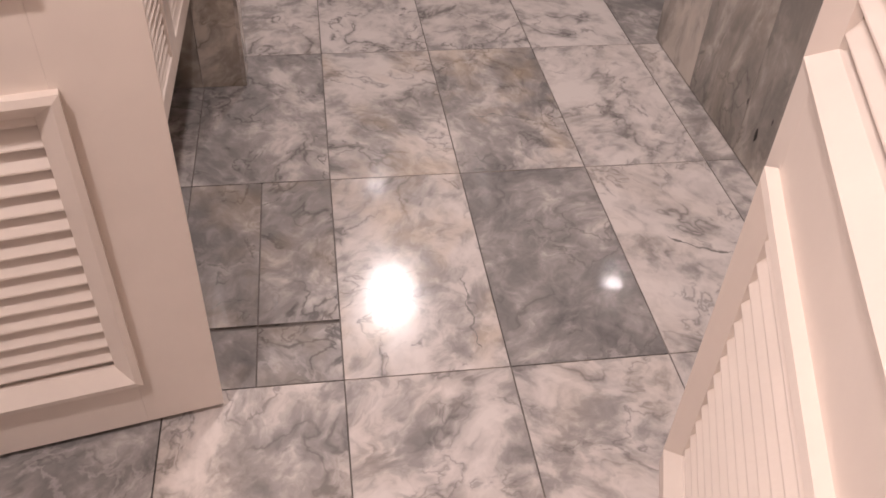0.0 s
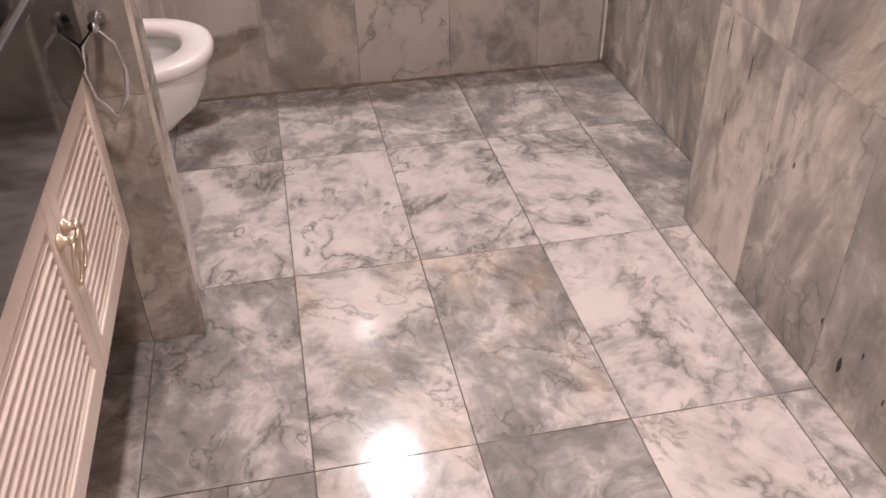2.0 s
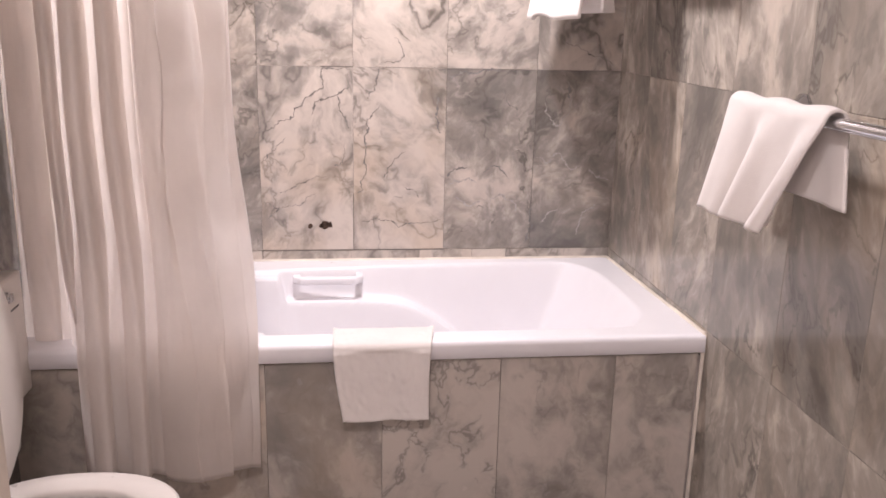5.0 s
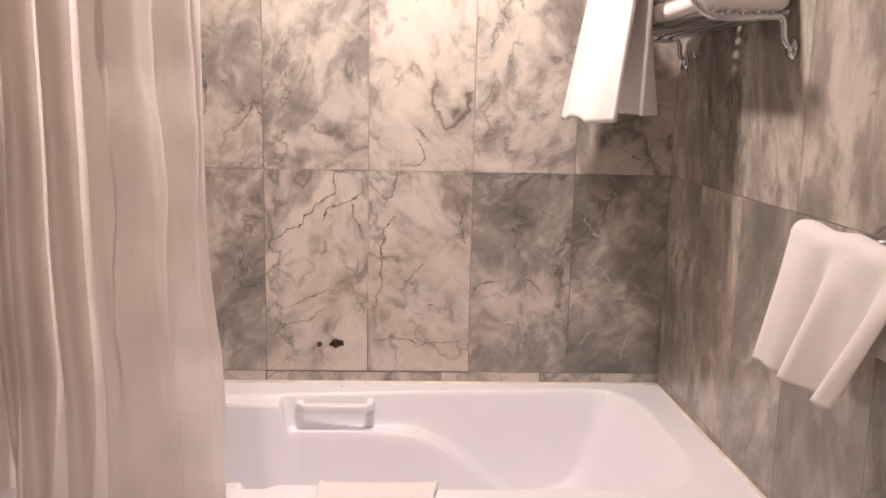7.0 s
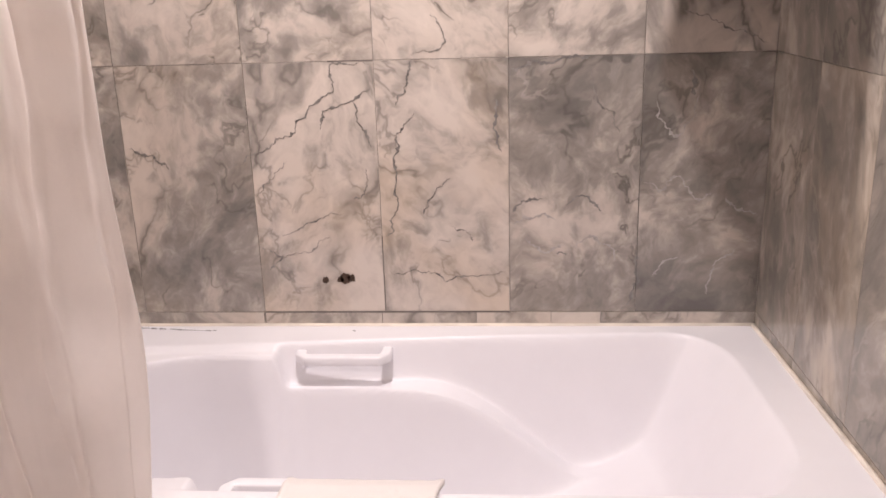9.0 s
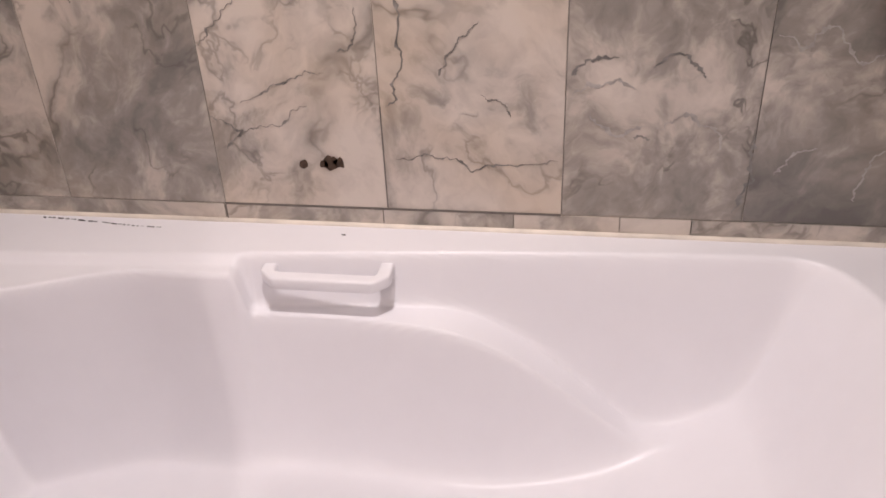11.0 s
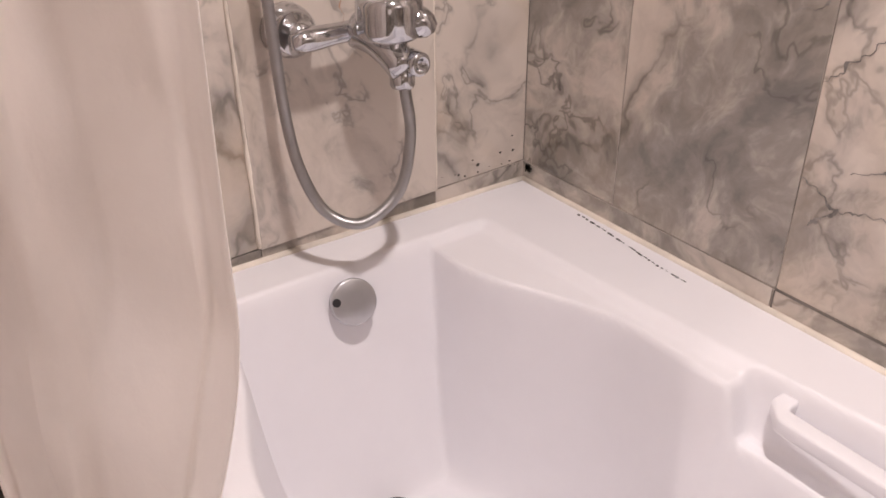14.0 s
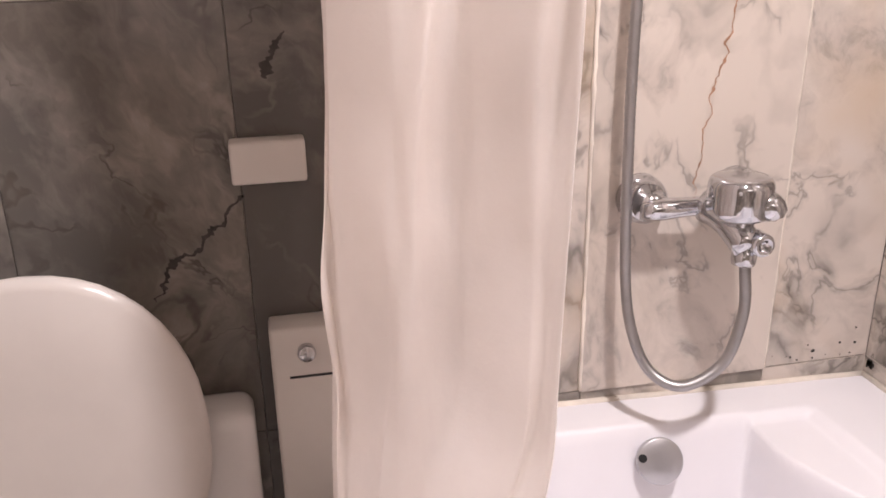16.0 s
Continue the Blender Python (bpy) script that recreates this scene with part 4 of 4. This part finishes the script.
# mixer wall, with one slab standing proud
YC = [YP + 0.095, -0.76, -0.458, -0.168, 0.148, 0.316, 0.632, YB]
# columns 1 to 3, by the toilet: dark tiles, greyed further as painted shade
LEFT = {(1, 5): (0.19, 0.35, 0.08), (1, 6): (0.20, 0.35, 0.5), (1, 4): (0.30, 0.5, 0.55), (2, 5): (0.22, 0.6, 0.1), (1, 2): (0.94, 1.0, 0.06), (1, 3): (1.1, 0.8, 0.0), (1, 1): (1.0, 0.8, 0.05),
        (0, 1): (1.0, 0.8, 0.05), (0, 2): (0.95, 0.9, 0.1), (0, 3): (1.1, 0.8, 0.0)}
ZL = [0.0, 0.55, 1.163, 1.765, ZC]
for r in range(4):
    for c in range(7):
        t_ = LEFT.get((r, c), tone_of(rnd))
        z1 = ZL[r + 1]
        if r == 0 and YC[c] > 0.1:
            slab(X0 - 0.012, X0 + 0.0015, YC[c] + J, YC[c + 1] - J, RIM - 0.05, 0.55 - J, wall_west, WALL_MARBLE, *t_)
            continue
        proud = 0.006 if c == 5 and r == 1 else 0.0
        slab(X0 - 0.012, X0 + proud, YC[c] + J, YC[c + 1] - J, ZL[r] + J, z1 - J, wall_west, WALL_MARBLE, *t_)
filler = bmesh.new()
for y in (YC[5], YC[6]):
    tube(filler, [(X0 + 0.002, y + random.uniform(-0.0008, 0.0008), 0.552 + 0.611 * k / 40) for k in range(41)], [random.uniform(0.0032, 0.0048) for _ in range(41)], 7)
tube(filler, [(X0 + 0.002, YC[5] + (YC[6] - YC[5]) * k / 20, ZL[2] + random.uniform(-0.0008, 0.0008)) for k in range(21)], [random.uniform(0.0028, 0.0042) for _ in range(21)], 7)
part("joint_filler", filler, SEALANT, wall_west, "pale filler along the slab's edges", True)
# right wall beside tub and towel rail
YE = [YJ - 0.06, -0.63, -0.33, 0.0, 0.275, 0.55, YB]
for r in range(4):
    for c in range(6):
        t_ = tone_of(rnd)
        slab(X1, X1 + 0.012, YE[c] + J, YE[c + 1] - J, ZR[r] + J, ZR[r + 1] - J, wall_east, END_MARBLE, 0.50 + 0.28 * t_[0], t_[1], t_[2])
# nearer right wall and its return
YN = [-2.72, -2.44, -2.13, -1.83, -1.53, -1.232, YJ + 0.012]
for r in range(4):
    for c in range(6):
        t_ = tone_of(rnd)
        tone = {(0, 5): 0.36, (0, 4): 0.56}.get((r, c), (0.54 if r == 0 else 0.44) + 0.26 * t_[0])
        slab(XN, XN + 0.012, YN[c] + J, YN[c + 1] - J, ZR[r] + J, ZR[r + 1] - J, wall_east_near, STREAK_MARBLE, tone, t_[1] * 0.8, t_[2])
    slab(XN + 0.014, X1 - 0.002, YJ - 0.058, YJ, ZR[r] + J, ZR[r + 1] - J, wall_east_near, WALL_MARBLE, 0.5, 0.5, 0.1)
# partition
for r in range(4):
    for a0, a1 in ((-2.1, -1.705), (-1.705, -1.405), (-1.405, -1.304)):
        slab(a0 + J, a1 - J, YP, YP + 0.012, ZR[r] + J, ZR[r + 1] - J, partition, WALL_MARBLE, rnd.uniform(0.58, 0.72), 0.6, 0.2)
    slab(-1.308, -1.296, YP + 0.002, YP + 0.09, ZR[r] + J, ZR[r + 1] - J, partition, WALL_MARBLE, 0.4, 0.4, 0.1)
    slab(-1.70, -1.31, YP + 0.086, YP + 0.098, ZR[r] + J, ZR[r + 1] - J, partition, WALL_MARBLE, 0.5, 0.6, 0.1)
# tub apron
apron = tagged(part("tub_apron", boxed(X0, X1 - 0.002, 0.006, 0.03, 0, RIM - 0.06), WALL_GROUT), "marble slab apron below the tub's rim", "", "", "structure")
XA = [X0, -1.40, -1.112, -0.828, -0.531, -0.234, -0.016]
APRON = [(0.46, 0.3, 0.1), (0.44, 0.4, 0.5), (0.56, 0.1, 0.25), (0.24, 0.6, 0.05), (0.42, 0.2, 0.05), (0.42, 0.2, 0.05)]
for c in range(6):
    slab(XA[c] + J, XA[c + 1] - J, -0.001, 0.012, 0.004, RIM - 0.052, apron, APRON_MARBLE, *APRON[c])

# brown mortar along the apron's foot
foot = bmesh.new()
tube(foot, [(X0 + (X1 - X0) * k / 60, -0.003 + random.uniform(-0.0015, 0.0015), 0.002 + random.uniform(-0.001, 0.001)) for k in range(61)], [random.uniform(0.0035, 0.0075) for _ in range(61)], 7)
part("foot_joint", foot, FOOT, apron, "uneven brown mortar along the floor", True)
# mould specks low on the mixer wall and in the tub's corner
specks = bmesh.new()
spots = random.Random(11)
for k in range(13):
    y_, z_ = spots.uniform(0.645, YB - 0.01), 0.556 + 0.05 * spots.random() ** 2.2
    r_ = spots.uniform(0.0010, 0.0026) * (1.0 if k % 5 else 1.5)
    specks.faces.new([specks.verts.new((X0 + 0.0007, y_ + r_ * spots.uniform(0.6, 1.5) * math.cos(2 * math.pi * q / 9), z_ + r_ * spots.uniform(0.5, 1.1) * math.sin(2 * math.pi * q / 9))) for q in range(9)])
for k in range(7):
    r_ = spots.uniform(0.003, 0.006)
    x_ = X0 + 0.008 + 0.016 * spots.random()
    specks.faces.new([specks.verts.new((x_ + r_ * spots.uniform(0.6, 1.2) * math.cos(2 * math.pi * q / 9), YB - 0.0022, 0.532 + 0.014 * spots.random() + r_ * math.sin(2 * math.pi * q / 9))) for q in range(9)])
part("mould_speck", specks, MOULD, wall_west, "small black mould specks")

# drilled holes in the back wall, and pits in the marble
holes = bmesh.new()
turn = Euler((radians(90), 0, 0)).to_matrix().to_4x4()
for x, z, r in ((-1.023, 0.633, 0.0085), (-0.976, 0.636, 0.014), (-0.960, 0.637, 0.010), (-0.988, 0.634, 0.008)):
    n_ = 14
    ring_ = [holes.verts.new((x + r * (1 + random.uniform(-0.25, 0.25)) * math.cos(2 * math.pi * k / n_), YB - 0.0012, z + r * (1 + random.uniform(-0.25, 0.25)) * math.sin(2 * math.pi * k / n_))) for k in range(n_)]
    holes.faces.new(ring_)
tagged(part("drill_hole", holes, HOLE), "dark drilled and chipped holes in a marble tile", "hole", "", "structure")

pits = bmesh.new()
for y, z, w, h_ in ((-1.600, 0.092, 0.006, 0.020), (-1.525, 0.135, 0.003, 0.010), (-1.645, 0.155, 0.0025, 0.009), (-1.72, 0.115, 0.003, 0.010), (-1.77, 0.080, 0.0025, 0.007), (-1.33, 0.36, 0.003, 0.008),
                    (-1.12, 0.47, 0.002, 0.035), (-1.02, 0.50, 0.0018, 0.045), (-1.06, 0.33, 0.0018, 0.02), (-1.28, 0.72, 0.006, 0.012), (-1.25, 0.78, 0.003, 0.008)):
    n_ = 10
    pits.faces.new([pits.verts.new((XN - 0.0008, y + w * random.uniform(0.6, 1.2) * math.cos(2 * math.pi * k / n_), z + h_ * random.uniform(0.7, 1.15) * math.sin(2 * math.pi * k / n_))) for k in range(n_)])
tagged(part("marble_pit", pits, MOULD), "small dark pits worn into the marble cladding", "pit", "", "structure")


# ---- prominent dark veins ----
VEIN = plain("dark_vein", (0.225, 0.208, 0.192), 0.4, vary=0.6, scale=60)
PALE_VEIN = plain("pale_vein", (0.40, 0.37, 0.345), 0.4, vary=0.3, scale=70)
SMUDGE = plain("grey_smudge", (0.22, 0.206, 0.195), 0.4, vary=0.5, scale=50)
BLACK_VEIN = plain("black_vein", (0.05, 0.045, 0.04), 0.4, vary=0.6, scale=60)
RUST = plain("rust_vein", (0.42, 0.24, 0.15), 0.4, vary=0.3, scale=50)


def vein(lines, lift, width, mat, parent, pick):
    """Thin irregular inlays along lines of two coordinates on a plane; pick turns them into places."""
    for n_, line in enumerate(lines):
        pts = curve_points([(a, b, 0) for a, b in line], 26)
        bm = bmesh.new()
        last = None
        for k, p in enumerate(pts):
            d = (pts[min(k + 1, len(pts) - 1)] - pts[max(k - 1, 0)]).normalized()
            side = Vector((-d.y, d.x, 0))
            wob = noise.noise(p * 31 + Vector((n_ * 3.7, 0, 1))) * 0.012 + noise.noise(p * 95) * 0.006 + noise.noise(p * 260) * 0.0025
            w = width * max(0.34, 0.42 + 1.3 * noise.noise(p * 70 + Vector((0, 9, n_))) + 0.9 * noise.noise(p * 210 + Vector((5, 0, n_)))) * min(1.0, 0.25 + 4 * min(k, len(pts) - 1 - k) / len(pts))
            q = p + side * wob
            pair = [bm.verts.new(pick(q + side * w, lift)), bm.verts.new(pick(q - side * w, lift))]
            if last:
                bm.faces.new((last[0], pair[0], pair[1], last[1]))
            last = pair
        part("vein", bm, mat, parent)


def on_back(p, lift):
    return (p.x, YB - lift, p.y)


def on_floor(p, lift):
    return (p.x, p.y, lift)


def on_left(p, lift):
    return (X0 + lift, p.x, p.y)


vein([[(-0.89, 1.139), (-0.975, 1.143), (-0.976, 1.10), (-1.01, 1.066), (-1.09, 0.987), (-1.14, 0.96), (-1.235, 0.912)], [(-0.89, 1.09), (-0.935, 1.062), (-1.0, 1.037), (-1.014, 1.0)],
      [(-0.935, 1.062), (-0.927, 1.02), (-0.905, 0.99), (-0.90, 0.955)], [(-0.79, 1.15), (-0.804, 1.11), (-0.83, 1.05)], [(-0.79, 1.03), (-0.84, 0.957), (-0.85, 0.79), (-0.87, 0.74)],
      [(-0.72, 0.886), (-0.745, 0.85), (-0.78, 0.795)], [(-1.47, 0.964), (-1.42, 0.946), (-1.38, 0.912)]], 0.0008, 0.0036, VEIN, wall_north, on_back)
vein([[(-1.10, 0.928), (-1.14, 0.88), (-1.18, 0.84)], [(-0.97, 0.80), (-1.036, 0.784), (-1.12, 0.742)], [(-1.005, 0.74), (-1.05, 0.71), (-1.125, 0.70), (-1.178, 0.722)], [(-1.125, 0.70), (-1.157, 0.657)],
      [(-0.866, 0.652), (-0.784, 0.655), (-0.717, 0.633), (-0.588, 0.653)], [(-0.907, 0.905), (-0.917, 0.85), (-0.945, 0.835)], [(-0.713, 0.766), (-0.68, 0.75), (-0.663, 0.73)],
      [(-0.40, 1.125), (-0.378, 1.05), (-0.346, 1.025), (-0.336, 0.974)], [(-0.20, 1.25), (-0.11, 1.21), (-0.02, 1.17)], [(-0.75, 1.25), (-0.72, 1.19), (-0.80, 1.16)]], 0.0009, 0.0022, VEIN, wall_north, on_back)
vein([[(-0.604, 1.06), (-0.613, 1.0), (-0.60, 0.94)], [(-0.572, 1.125), (-0.516, 1.14), (-0.40, 1.146)], [(-0.574, 0.80), (-0.548, 0.826), (-0.50, 0.829)], [(-0.45, 0.818), (-0.40, 0.831), (-0.37, 0.797)],
      [(-0.47, 0.695), (-0.445, 0.688)], [(-0.289, 0.707), (-0.287, 0.623), (-0.289, 0.565)], [(-0.178, 1.12), (-0.171, 1.06)]], 0.0005, 0.0050, SMUDGE, wall_north, on_back)
vein([[(-0.271, 0.869), (-0.232, 0.85), (-0.20, 0.88), (-0.162, 0.835), (-0.118, 0.834)], [(-0.254, 1.048), (-0.233, 1.0), (-0.20, 0.972), (-0.156, 1.059)], [(-0.243, 0.637), (-0.224, 0.672), (-0.186, 0.68)],
      [(-0.09, 0.82), (-0.05, 0.80), (-0.013, 0.786)], [(-0.116, 0.594), (-0.112, 0.637), (-0.095, 0.678), (-0.058, 0.706)], [(-0.574, 0.765), (-0.515, 0.785), (-0.47, 0.778)],
      [(-0.435, 0.71), (-0.396, 0.736), (-0.357, 0.722), (-0.33, 0.68)], [(-0.54, 0.737), (-0.50, 0.70), (-0.45, 0.716)]], 0.0006, 0.0040, PALE_VEIN, wall_north, on_back)
vein([[(-0.79, -1.36), (-0.73, -1.333), (-0.67, -1.333), (-0.57, -1.37)], [(-0.75, -0.75), (-0.67, -0.79), (-0.62, -0.84), (-0.56, -0.89)], [(-0.60, -0.92), (-0.55, -0.87), (-0.525, -0.84)],
      [(-1.385, -1.79), (-1.35, -1.815), (-1.31, -1.84)], [(-1.34, -1.95), (-1.30, -1.92), (-1.26, -1.925)], [(-0.863, -1.90), (-0.86, -2.05), (-0.855, -2.09)], [(-0.41, -1.82), (-0.36, -1.86), (-0.28, -1.89)]],
     0.0005, 0.0030, VEIN, floor, on_floor)
vein([[(-0.10, 1.12), (-0.115, 1.09), (-0.12, 1.06)], [(-0.17, 0.916), (-0.195, 0.88), (-0.25, 0.83), (-0.28, 0.80), (-0.29, 0.77)]], 0.0006, 0.0060, BLACK_VEIN, wall_west, on_left)
vein([[(0.511, 1.15), (0.505, 1.06), (0.489, 1.0), (0.479, 0.86)]], 0.0068, 0.0022, RUST, wall_west, on_left)
